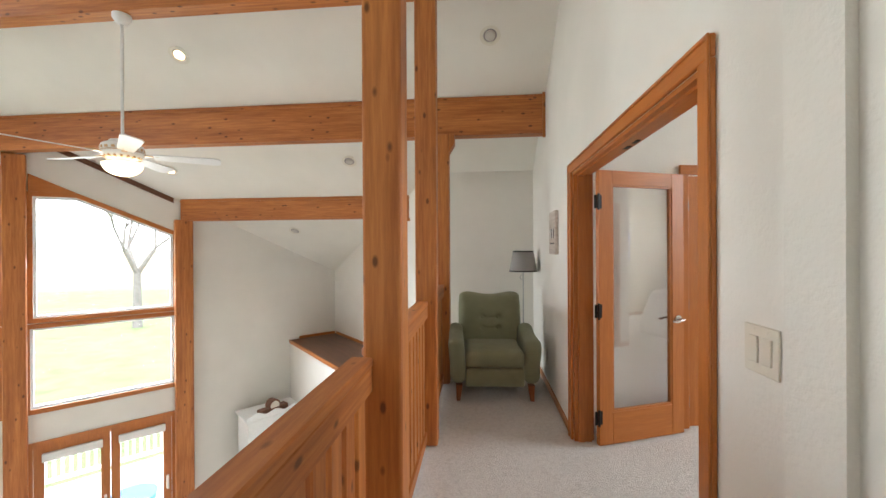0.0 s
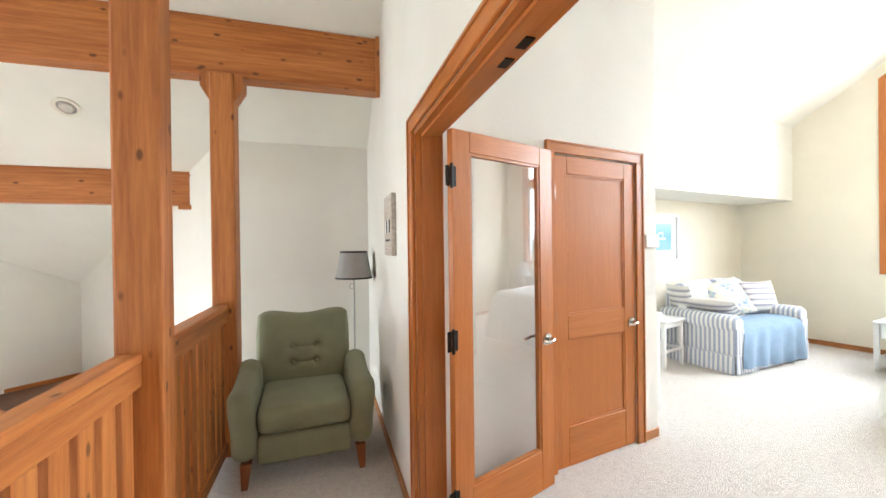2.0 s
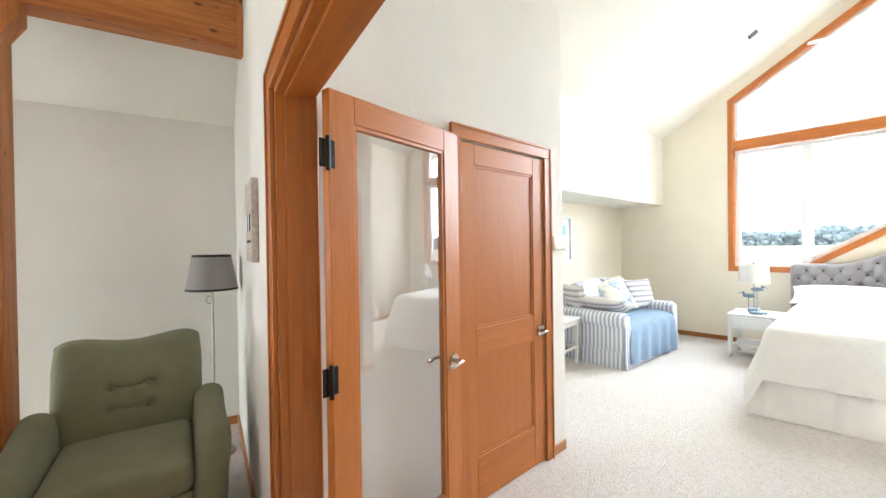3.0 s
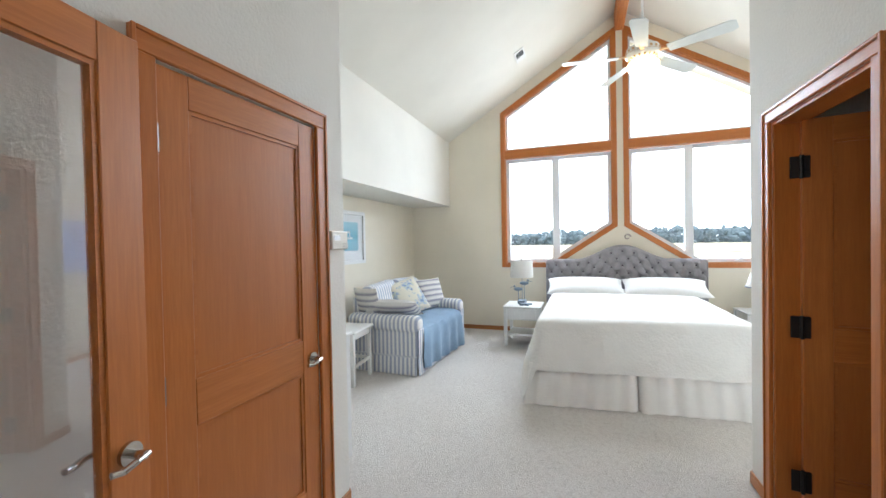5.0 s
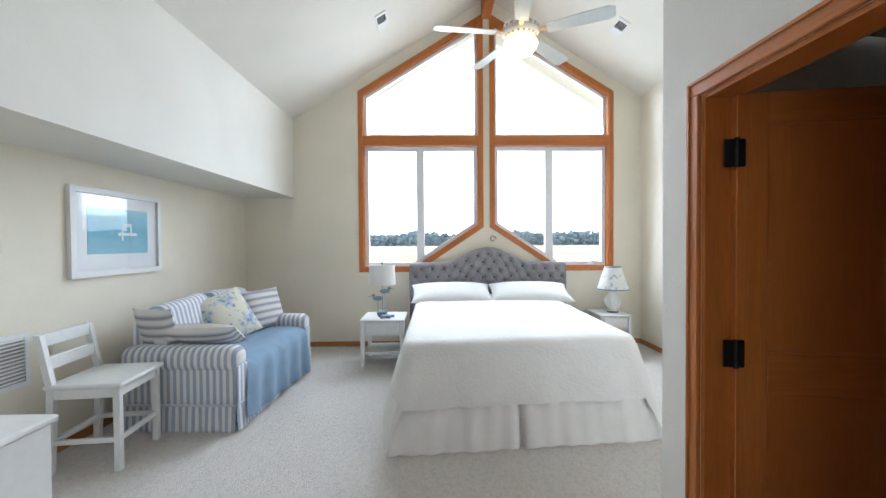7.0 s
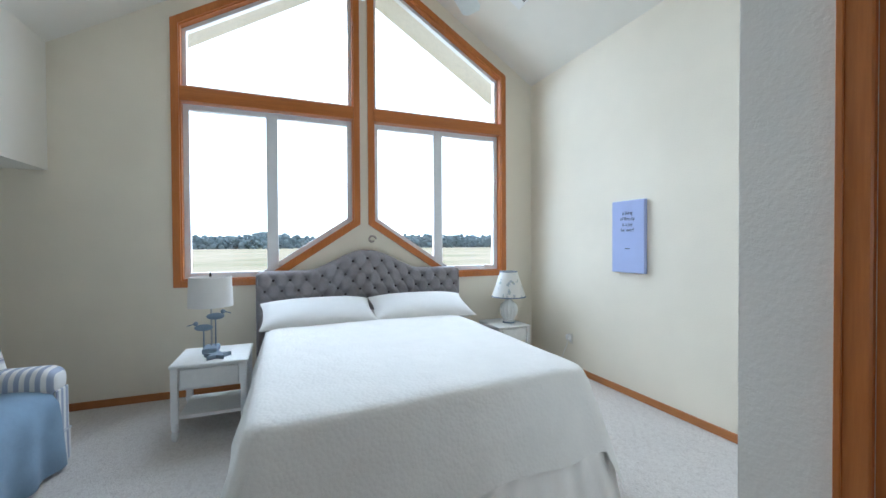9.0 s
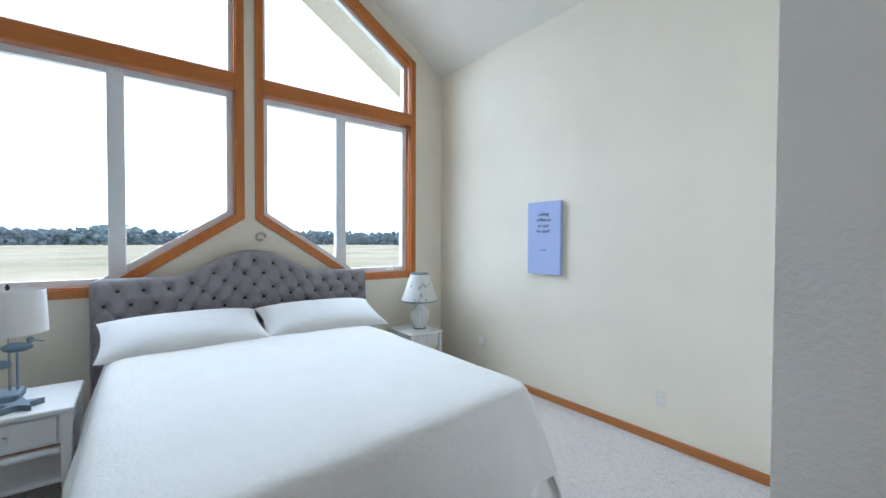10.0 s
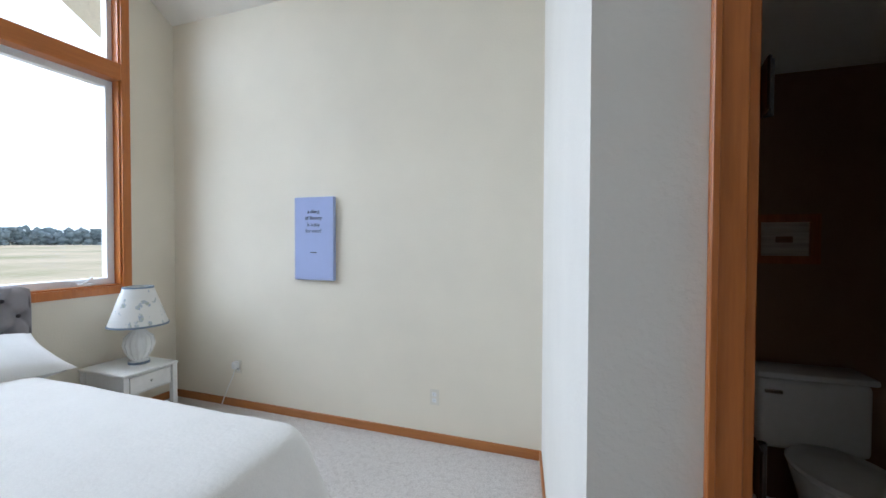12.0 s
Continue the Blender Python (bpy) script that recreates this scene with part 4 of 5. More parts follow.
part("dial", made(cyl, (0, 0.06, 0.115), 0.075, 0.075, 0.006, "y", 28), BONE, clk)


# ---- bedroom: bed ----
def rounded(x0, y0, x1, y1, r, n=8, edge=14):
    """Points round a rectangle with rounded corners, with outward directions."""
    out = []
    corners = [((x1 - r, y1 - r), 0), ((x0 + r, y1 - r), 90), ((x0 + r, y0 + r), 180), ((x1 - r, y0 + r), 270)]
    for k, ((cx, cy), a0) in enumerate(corners):
        arc = []
        for i in range(n + 1):
            t = radians(a0 + 90 * i / n)
            arc.append(((cx + r * math.cos(t), cy + r * math.sin(t)), (math.cos(t), math.sin(t)), 1 - abs(2 * i / n - 1)))
        out += arc
        (nx_, ny_), a1 = corners[(k + 1) % 4]
        t = radians(a0 + 90)
        p, q = arc[-1][0], (nx_ + r * math.cos(t), ny_ + r * math.sin(t))
        for i in range(1, edge):
            s = i / edge
            out.append(((p[0] + (q[0] - p[0]) * s, p[1] + (q[1] - p[1]) * s), (math.cos(t), math.sin(t)), 0.0))
    return out


bed = thing("bed", Matrix.Translation((0, 0, 0)), "large bed with white coverlet, pleated skirt and grey tufted headboard", "bed")
BX0, BX1, BY0, BY1, BT = 4.66, 7.17, 0.23, 2.085, 0.735
part("mattress", made(box, (BX0 + 0.12, BY0 + 0.10, 0.30), (BX1, BY1 - 0.10, BT - 0.06), bevel=0.06, seg=3), PILLOW, bed)
bm = bmesh.new()
rings = []
prof = [(-0.22, 0.006), (-0.12, 0.004), (-0.075, -0.003), (-0.050, -0.016), (-0.034, -0.038), (-0.020, -0.08), (-0.004, -0.15), (0.018, -0.22), (0.040, -0.29), (0.062, -0.36), (0.082, -0.43)]
for k, (off, dz) in enumerate(prof):
    row = []
    for i, ((px, py), (ux, uy), corner) in enumerate(rounded(BX0 - off, BY0 - off, BX1 + 0.02, BY1 + off, 0.13 + 0.15 * min(0.0, off), 10, 60)):
        f = max(0, k - 4) / 6
        w = noise.noise(Vector((px * 2.6, py * 2.6, 3.0)))
        d = f * 0.020 * math.sin(i * 0.40 + 2.5 * w) * (0.4 + abs(w)) + f * corner * 0.06
        drop = dz * (1 + 0.62 * corner * f)
        z = max(0.012, BT + drop + 0.006 * (1 - f) * noise.noise(Vector((px * 3, py * 3, 0))) + 0.012 * f * f * w)
        row.append(bm.verts.new((px + ux * d, py + uy * d, z)))
    rings.append(row)
for p, q in zip(rings, rings[1:]):
    for i in range(len(p)):
        j = (i + 1) % len(p)
        bm.faces.new((p[i], p[j], q[j], q[i]))
bm.faces.new(rings[0])
askew = lambda p: 0.085 * (1.2 - p.y) * (7.17 - p.x) / 2.6
for v in bm.verts:
    v.co.x += askew(v.co)
part("coverlet", bm, LINEN, bed, "white woven cotton coverlet", True)
bm = bmesh.new()
pts = []
for i in range(160):
    s = i / 159
    y = BY0 - 0.06 + (BY1 - BY0 + 0.12) * s
    fold = 0.008 * math.sin(i * 0.55) + 0.006 * math.sin(i * 0.21 + 1)
    gap = 0.06 * math.exp(-(((y - 1.20) / 0.014) ** 2))
    pts.append((BX0 - 0.10 + fold + gap, y))
ring = [(BX1 - 0.1, BY0 - 0.05), *pts, (BX1 - 0.1, BY1 + 0.05)]
inward = lambda p: (Vector((5.8, 1.2, p.z)) - p).normalized() * 0.006
cloth_sheet(bm, [[(x + 0.055 * f, 1.185 + (y - 1.185) * (1 - 0.05 * f), 0.004 + 0.356 * f) for x, y in ring] for f in (0.0, 0.35, 0.7, 1.0)], inward)
for v in bm.verts:
    v.co.x += askew(v.co)
part("bed_skirt", bm, SKIRT, bed, "off-white pleated bed skirt", True)
# tufted headboard
bm = bmesh.new()
nx, nz = 300, 88
hy0, hy1 = 0.0, 2.17


def head_top(u):
    a = abs(u)
    if a > 0.56:
        return 1.175 - 0.03 * max(0, (a - 0.93) / 0.07) ** 2
    t = a / 0.56
    return 1.175 + 0.205 * (0.5 + 0.5 * math.cos(math.pi * t)) ** 0.85


fr, bk = [], []
for i in range(nx + 1):
    u = 2 * i / nx - 1
    y = (hy0 + hy1) / 2 + u * (hy1 - hy0) / 2
    top = head_top(u)
    fr.append([]), bk.append([])
    for j in range(nz + 1):
        v = j / nz
        z = 0.25 + v * (top - 0.25)
        d = 0.0
        if v < 1 and abs(u) < 0.985:
            gy, gz = (y - 1.08) / 0.155, (top - z - 0.09) / 0.105
            row_ = round(gz)
            ox = 0.5 if row_ % 2 else 0.0
            cx = round(gy - ox) + ox
            d = 0.032 * math.exp(-(((gy - cx) * 0.155) ** 2 + ((gz - row_) * 0.105) ** 2) / 0.0011)
            dia = min(abs(((gy + gz * 0.5) % 1) - 0.0), 1 - ((gy + gz * 0.5) % 1), ((gy - gz * 0.5) % 1), 1 - ((gy - gz * 0.5) % 1))
            d += 0.008 * math.exp(-(dia / 0.085) ** 2)
        edge = max(0.0, (1 - abs(u) ** 40) * (1 - v ** 24)) ** 0.4
        fr[-1].append(bm.verts.new((7.255 - 0.055 * edge + d * edge, y, z)))
        bk[-1].append(bm.verts.new((7.335, y, z)))
for i in range(nx):
    for j in range(nz):
        bm.faces.new((fr[i][j], fr[i + 1][j], fr[i + 1][j + 1], fr[i][j + 1]))
    bm.faces.new((fr[i][nz], fr[i + 1][nz], bk[i + 1][nz], bk[i][nz]))
    bm.faces.new((bk[i][0], bk[i + 1][0], bk[i + 1][nz], bk[i][nz]))
for i in (0, nx):
    for j in range(nz):
        bm.faces.new((fr[i][j], fr[i][j + 1], bk[i][j + 1], bk[i][j]))
# near-black grey paints the dimples' shadow onto the headboard buttons
BUTTON = cloth("dark_velvet_button", (0.10, 0.09, 0.10), 0.1)
hb = part("headboard", bm, GREY, bed, "grey button-tufted headboard with a curved top", True)
for row_ in range(0, 5):
    for c in range(-7, 8):
        y = 1.08 + (c + (0.5 if row_ % 2 else 0)) * 0.155
        u = (y - 1.08) / 1.07
        if abs(u) > 0.96:
            continue
        z = head_top(u) - 0.09 - row_ * 0.105
        bm = bmesh.new()
        bmesh.ops.create_uvsphere(bm, u_segments=8, v_segments=5, radius=0.013, matrix=Matrix.Translation((7.226, y, z)))
        part("button", bm, BUTTON, hb, "dark sunken button")
for y in (0.15, 2.02):
    part("headboard_leg", made(box, (7.27, y - 0.03, 0), (7.33, y + 0.03, 0.3)), LEDGE, bed)
for y, r in ((1.605, 2), (0.61, -3)):
    m = Matrix.Translation((6.83, y, 0.805)) @ Matrix.Rotation(radians(r), 4, "Z") @ Matrix.Rotation(radians(-17), 4, "Y")
    ob = tagged(part("pillow", made(puff, 0.54, 1.02, 0.195, None, 24, 2.6), PILLOW, None, "", True, m), "white bed pillow on the coverlet", "pillow", "bed pillows")

# ---- nightstands and lamps ----
def nightstand(m, label):
    ob = thing("nightstand", m, label, "nightstand", "nightstands")
    part("tabletop", made(box, (-0.27, -0.26, 0.555), (0.27, 0.26, 0.58), bevel=0.006), WHITE, ob)
    part("drawer_box", made(box, (-0.235, -0.225, 0.38), (0.235, 0.225, 0.555)), WHITE, ob)
    dr = part("drawer_front", made(box, (-0.252, -0.19, 0.395), (-0.236, 0.19, 0.54), bevel=0.004), WHITE, ob)
    part("knob", made(cyl, (-0.278, 0, 0.47), 0.014, 0.009, 0.026, "x", 14), WHITE, dr)
    part("shelf", made(box, (-0.22, -0.21, 0.155), (0.22, 0.21, 0.18)), WHITE, ob)
    for sx in (-1, 1):
        for sy in (-1, 1):
            bm = made(box, (sx * 0.24 - 0.022, sy * 0.228 - 0.022, 0.14), (sx * 0.24 + 0.022, sy * 0.228 + 0.022, 0.555))
            lathe(bm, [(0.012, 0), (0.022, 0.02), (0.026, 0.05), (0.018, 0.075), (0.026, 0.095), (0.022, 0.14)], 14, (sx * 0.24, sy * 0.228, 0))
            part("leg", bm, WHITE, ob, smooth=True)
    return ob


nightstand(Matrix.Translation((6.64, 2.43, 0)) @ Matrix.Diagonal((1, 1, 0.966, 1)), "white painted nightstand with one drawer and low shelf")
nightstand(Matrix.Translation((7.08, -0.51, 0)) @ Matrix.Diagonal((0.94, 0.8, 0.865, 1)), "white painted nightstand partly hidden behind the bed")

BLUEGREY = plain("weathered_blue", (0.20, 0.26, 0.33), 0.7)
tl = thing("table_lamp", Matrix.Translation((6.72, 2.47, 0.5603)) @ Matrix.Diagonal((1, 1, 1.03, 1)), "lamp with carved blue-grey shore birds and a white drum shade", "table lamp")
part("base", made(box, (-0.09, -0.055, 0), (0.09, 0.055, 0.045), bevel=0.012, seg=2), BLUEGREY, tl)
part("pole", made(cyl, (0.02, 0, 0.04), 0.007, 0.007, 0.36, "z", 10), STEEL, tl)
for k, (x, y, z, s) in enumerate(((-0.02, 0.05, 0.20, 1), (0.02, -0.03, 0.28, -1))):
    bird = bmesh.new()
    bmesh.ops.create_uvsphere(bird, u_segments=16, v_segments=10, radius=0.032, matrix=Matrix.Translation((x, y, z)) @ Matrix.Diagonal((0.8, 2.1, 0.85, 1)))
    bmesh.ops.create_uvsphere(bird, u_segments=12, v_segments=8, radius=0.018, matrix=Matrix.Translation((x, y + s * 0.055, z + 0.035)))
    tube(bird, (x, y + s * 0.06, z + 0.035), (x, y + s * 0.115, z + 0.02), 0.004)
    for d in (-0.012, 0.012):
        tube(bird, (x + d, y, 0.04), (x + d, y, z), 0.0035)
    part("bird_figure", bird, BLUEGREY, tl, smooth=True)
part("shade", made(shade, 0.165, 0.365, 0.155, 0.60, 0.004), SHADE_W, tl, "white linen drum shade", True)
part("finial", made(lathe, [(0.005, 0.60), (0.012, 0.615), (0.004, 0.635)], 12), BLACK, tl, smooth=True)
star = bmesh.new()
pts = []
for i in range(10):
    r = 0.10 if i % 2 == 0 else 0.042
    pts.append((r * math.cos(i * math.pi / 5), r * math.sin(i * math.pi / 5)))
slab(star, pts, lambda x, y: 0.0, 0.03)
solid("starfish", star, BLUEGREY, "blue-grey starfish ornament on the nightstand", "ornament", Matrix.Translation((6.52, 2.40, 0.5603)), "")


def floral(name, base, spots, scale=9.0, cover=0.5):
    m, n, l, b = mat(name, 0.95, spec=0.2)
    v = coords(n, l)
    f = noise_tex(n, l, v, scale, 3, 0.6)
    g = noise_tex(n, l, v, scale * 3.1, 2, 0.6)
    mask = ramp(n, l, f, [(cover, (0, 0, 0)), (cover + 0.04, (1, 1, 1))])
    l.new(mix(n, l, mask, base, ramp(n, l, g, [(0.38, spots[0]), (0.5, spots[1]), (0.62, spots[2])])), b.inputs["Base Color"])
    bump(n, l, b, noise_tex(n, l, v, 300, 2), 0.3, 0.002)
    return m


FLORAL = floral("floral_linen", (0.72, 0.69, 0.58), ((0.22, 0.30, 0.45), (0.45, 0.55, 0.68), (0.60, 0.62, 0.45)), 9.0, 0.53)
SHADE_F = floral("printed_shade", (0.80, 0.80, 0.77), ((0.35, 0.42, 0.55), (0.55, 0.60, 0.62), (0.45, 0.50, 0.42)), 16.0, 0.58)
PORC = plain("white_porcelain", (0.80, 0.80, 0.78), 0.18, vary=0.02)
pl = thing("table_lamp", Matrix.Translation((7.06, -0.565, 0.5017)) @ Matrix.Diagonal((1.05, 1.05, 1.17, 1)), "ribbed white porcelain lamp with a printed tapered shade", "table lamp")
part("base", made(lathe, [(0.06, 0), (0.065, 0.02), (0.05, 0.03), (0.085, 0.08), (0.10, 0.13), (0.088, 0.18), (0.045, 0.22), (0.03, 0.235)], 60, (0, 0, 0), 15, 0.045), PORC, pl, smooth=True)
part("foot_band", made(lathe, [(0.067, 0), (0.068, 0.014), (0.06, 0.016)], 30), BLUEGREY, pl)
part("stem", made(cyl, (0, 0, 0.23), 0.012, 0.012, 0.07, "z", 12), STEEL, pl)
sh = part("shade", made(shade, 0.19, 0.265, 0.095, 0.52, 0.004), SHADE_F, pl, "white shade printed with blue and green sprigs", True)
part("rim", made(shade, 0.194, 0.260, 0.192, 0.272, 0.006), BLUEGREY, sh, "blue rim")
part("rim", made(shade, 0.099, 0.512, 0.098, 0.523, 0.006), BLUEGREY, sh, "blue rim")

# ---- sofa ----
SM = Matrix.Translation((4.88, 3.35, 0)) @ Matrix.Rotation(radians(-2.5), 4, "Z")
SL, SD = 1.56, 0.95
PIPING = cloth("pale_piping", (0.60, 0.62, 0.66), 0.05)
sofa = thing("loveseat", SM, "blue and white striped loveseat with rolled arms and a pleated skirt", "sofa")
part("base", made(box, (0.03, 0.03, 0.05), (SL - 0.03, SD - 0.02, 0.38)), STRIPE[0], sofa)
part("seat_cushion", made(box, (0.16, 0.02, 0.34), (SL - 0.16, SD - 0.22, 0.50), bevel=0.05, seg=4), STRIPE[0], sofa, smooth=True)
for x0, k in ((0.0, 0), (SL - 0.17, 1)):
    bm = made(box, (x0 + 0.005, 0.004, 0.20), (x0 + 0.165, SD - 0.02, 0.52), bevel=0.012)
    arm = part("arm", bm, STRIPE[1], sofa)
    bm = made(box, (x0 - 0.022, -0.012, 0.455), (x0 + 0.188, SD - 0.03, 0.645), bevel=0.075, seg=6)
    for v in bm.verts:
        v.co.z += 0.012 * math.sin(math.pi * v.co.y / SD)
    part("arm_roll", bm, STRIPE[1], arm, smooth=True)
    part("arm_front", made(box, (x0 + 0.012, -0.012, 0.205), (x0 + 0.158, 0.003, 0.50), bevel=0.006), STRIPE[0], arm)
bm = made(box, (0.172, SD - 0.20, 0.3), (SL - 0.172, SD, 0.84), bevel=0.07, seg=4)
back = part("back", bm, STRIPE[0], sofa, smooth=True)
for x0 in (0.164, SL - 0.176):
    part("back_side", made(box, (x0, SD - 0.185, 0.40), (x0 + 0.012, SD - 0.01, 0.81), bevel=0.004), STRIPE[1], back)
for i in range(2):
    w = (SL - 0.34) / 2
    m = Matrix.Translation((0.17 + w * (i + 0.5) - (0.06 if i == 0 else 0.0), SD - 0.27, 0.74)) @ Matrix.Rotation(radians(-13), 4, "X") @ Matrix.Rotation(radians(3 if i else -4), 4, "Y")
    bm = made(box, (-w / 2 - 0.02, -0.10, -0.25), (w / 2 + 0.01, 0.10, 0.24), m, 0.085, 5)
    part("back_cushion", bm, STRIPE[0], sofa, smooth=True)
for name_, pts_, matl in (("skirt", [((0.0, -0.012), (SL, -0.012))], STRIPE[0]), ("skirt", [((-0.012, 0.0), (-0.012, SD - 0.05))], STRIPE[1]), ("skirt", [((SL + 0.012, 0.0), (SL + 0.012, SD - 0.05))], STRIPE[1])):
    (p, q), = pts_
    m = along(p, q)
    ln = (Vector(q) - Vector(p)).length
    bm = bmesh.new()
    n = 40
    grow = -1.0 if (p[1] < 0 or p[0] > 1) else 1.0
    rows_ = [[(ln * i / n, grow * (0.008 + 0.007 * math.sin(i * 0.9)) * (1 - f), 0.006 + 0.199 * f) for i in range(n + 1)] for f in (0.0, 0.5, 1.0)]
    cloth_sheet(bm, rows_, lambda p: Vector((0, -grow * 0.006, 0)))
    bmesh.ops.transform(bm, matrix=m, verts=bm.verts)
    part(name_, bm, matl, sofa, smooth=True)
    part("piping", made(box, (0, -0.008, 0.2), (ln, 0.008, 0.215), m, 0.003), PIPING, sofa)

# throw over the seat
bm = bmesh.new()
prof = [(0.70, 0.515), (0.45, 0.518), (0.2, 0.52), (0.06, 0.512), (0.0, 0.48), (-0.028, 0.42), (-0.036, 0.30), (-0.044, 0.18), (-0.055, 0.075)]
nx = 48
rows_ = []
for k, (y, z) in enumerate(prof):
    row = []
    for i in range(nx + 1):
        s = i / nx
        x = 0.165 + (SL - 0.33) * s
        w = 0.006 * math.sin(9 * s * math.pi + k * 0.3) * (k > 4) * (k - 4) * 0.8
        zz = z + (0.012 * math.sin(6 * s + k) if k < 4 else 0) - (0.05 * s if k == len(prof) - 1 else 0)
        if k > 4:
            x = 0.165 - 0.02 * (k - 4) * (1 - s) + (SL - 0.33) * s
        row.append((x, y + w, max(0.02, zz)))
    rows_.append(row)
cloth_sheet(bm, rows_, lambda p: Vector((0, 0.004, -0.007)))
solid("throw_blanket", bm, THROW, "blue cotton throw spread over the loveseat seat", "blanket", SM, "", True)


def cushion(m, w, h, t, material, label):
    tagged(part("throw_pillow", made(puff, w, h, t, None, 16, 2.4), material, None, "", True, SM @ m), label, "pillow", "sofa pillows")


T_, R_ = Matrix.Translation, Matrix.Rotation
cushion(T_((0.13, 0.70, 0.775)) @ R_(radians(-6), 4, "Z") @ R_(radians(70), 4, "Y"), 0.36, 0.34, 0.13, TICK[0], "striped square pillow leaning on the sofa arm")
cushion(T_((0.23, 0.40, 0.70)) @ R_(radians(6), 4, "Z") @ R_(radians(32), 4, "Y"), 0.34, 0.64, 0.15, TICK[0], "striped lumbar pillow lying along the sofa arm")
cushion(T_((0.73, 0.47, 0.76)) @ R_(radians(-28), 4, "Z") @ R_(radians(60), 4, "X") @ R_(radians(14), 4, "Z"), 0.50, 0.50, 0.16, FLORAL, "cream pillow printed with pale blue shells")
cushion(T_((1.33, 0.42, 0.735)) @ R_(radians(-20), 4, "Z") @ R_(radians(72), 4, "X"), 0.50, 0.44, 0.15, TICK[1], "navy and white striped square pillow")

# ---- picture over the sofa ----
ART, n, l, b = mat("seascape_print", 0.4)
v = coords(n, l)
sp = n.new("ShaderNodeSeparateXYZ")
l.new(v, sp.inputs[0])
f = noise_tex(n, l, v, 14, 4)
hz = n.new("ShaderNodeMath")
hz.operation = "ADD"
l.new(sp.outputs[2], hz.inputs[0])
ml = n.new("ShaderNodeMath")
ml.operation, ml.inputs[1].default_value = "MULTIPLY", 0.16
l.new(f, ml.inputs[0])
l.new(ml.outputs[0], hz.inputs[1])
l.new(ramp(n, l, hz.outputs[0], [(0.0, (0.22, 0.48, 0.60)), (0.10, (0.11, 0.40, 0.55)), (0.16, (0.20, 0.50, 0.64)), (0.3, (0.38, 0.64, 0.74))]), b.inputs["Base Color"])
FN = along((7.37, 4.46), (2.84, 4.46))
AX0, AX1, AZ0, AZ1 = 7.37 - 5.655, 7.37 - 4.72, 1.205, 1.89
art = thing("framed_print", FN, "white framed blue seascape print with a wide mat", "picture")
part("picture_frame", made(sheet, rect(AX0, AZ0, AX1, AZ1), [rect(AX0 + 0.045, AZ0 + 0.045, AX1 - 0.045, AZ1 - 0.045)], 0.002, 0.035), WHITE, art)
part("mat_board", made(box, (AX0 + 0.04, 0.004, AZ0 + 0.04), (AX1 - 0.04, 0.012, AZ1 - 0.04)), VINYL, art)
part("print", made(box, (-0.31, 0, -0.17), (0.31, 0.003, 0.20)), ART, art, m=Matrix.Translation(((AX0 + AX1) / 2, 0.012, (AZ0 + AZ1) / 2)))
bm = made(box, (-0.09, 0.003, 0.005), (0.03, 0.005, 0.02))
box(bm, (-0.05, 0.003, 0.05), (0.0, 0.005, 0.065))
box(bm, (-0.055, 0.003, 0.02), (-0.045, 0.005, 0.065))
box(bm, (-0.0, 0.003, -0.02), (0.01, 0.005, 0.06))
part("white_chair_motif", bm, VINYL, art, m=Matrix.Translation(((AX0 + AX1) / 2 - 0.03, 0.012, (AZ0 + AZ1) / 2 - 0.03)) @ Matrix.Diagonal((1.7, 1, 1.7, 1)))
part("pane", made(box, (AX0 + 0.042, 0.022, AZ0 + 0.042), (AX1 - 0.042, 0.024, AZ1 - 0.042)), PANE, art).visible_shadow = False

# ---- white chair ----
wc = thing("side_chair", Matrix.Translation((4.57, 4.06, 0)) @ Matrix.Rotation(radians(-84), 4, "Z"), "white painted wooden chair with a slatted back", "chair")
for x, y in ((0.19, -0.2), (0.19, 0.2)):
    part("leg", made(box, (x - 0.02, y - 0.02, 0), (x + 0.02, y + 0.02, 0.54), bevel=0.004), WHITE, wc)
for y in (-0.2, 0.2):
    bm = bmesh.new()
    for z0, z1, x0, x1 in ((0, 0.54, -0.21, -0.19), (0.54, 0.885, -0.19, -0.26)):
        vs = box(bm, (-0.02, y - 0.018, z0), (0.02, y + 0.018, z1))
        for vtx in vs:
            vtx.co.x += x0 + (x1 - x0) * (vtx.co.z - z0) / (z1 - z0)
    part("leg", bm, WHITE, wc)
part("seat", made(box, (-0.22, -0.235, 0.54), (0.235, 0.235, 0.57), bevel=0.008), WHITE, wc)
for z, h in ((0.70, 0.085), (0.845, 0.08)):
    x = -0.19 - 0.07 * (z - 0.54) / 0.345
    part("back_slat", made(box, (x - 0.014, -0.19, z - h / 2), (x + 0.014, 0.19, z + h / 2), bevel=0.004), WHITE, wc)
for a_, b_ in (((-0.2, -0.2), (0.19, -0.2)), ((-0.2, 0.2), (0.19, 0.2)), ((0.19, -0.2), (0.19, 0.2)), ((-0.2, -0.2), (-0.2, 0.2))):
    for z, t in ((0.20, 0.03), (0.505, 0.06)):
        lo_ = (min(a_[0], b_[0]) - 0.01, min(a_[1], b_[1]) - 0.01, z - t / 2)
        hi_ = (max(a_[0], b_[0]) + 0.01, max(a_[1], b_[1]) + 0.01, z + t / 2)
        part("stretcher" if z < 0.3 else "apron", made(box, lo_, hi_), WHITE, wc)

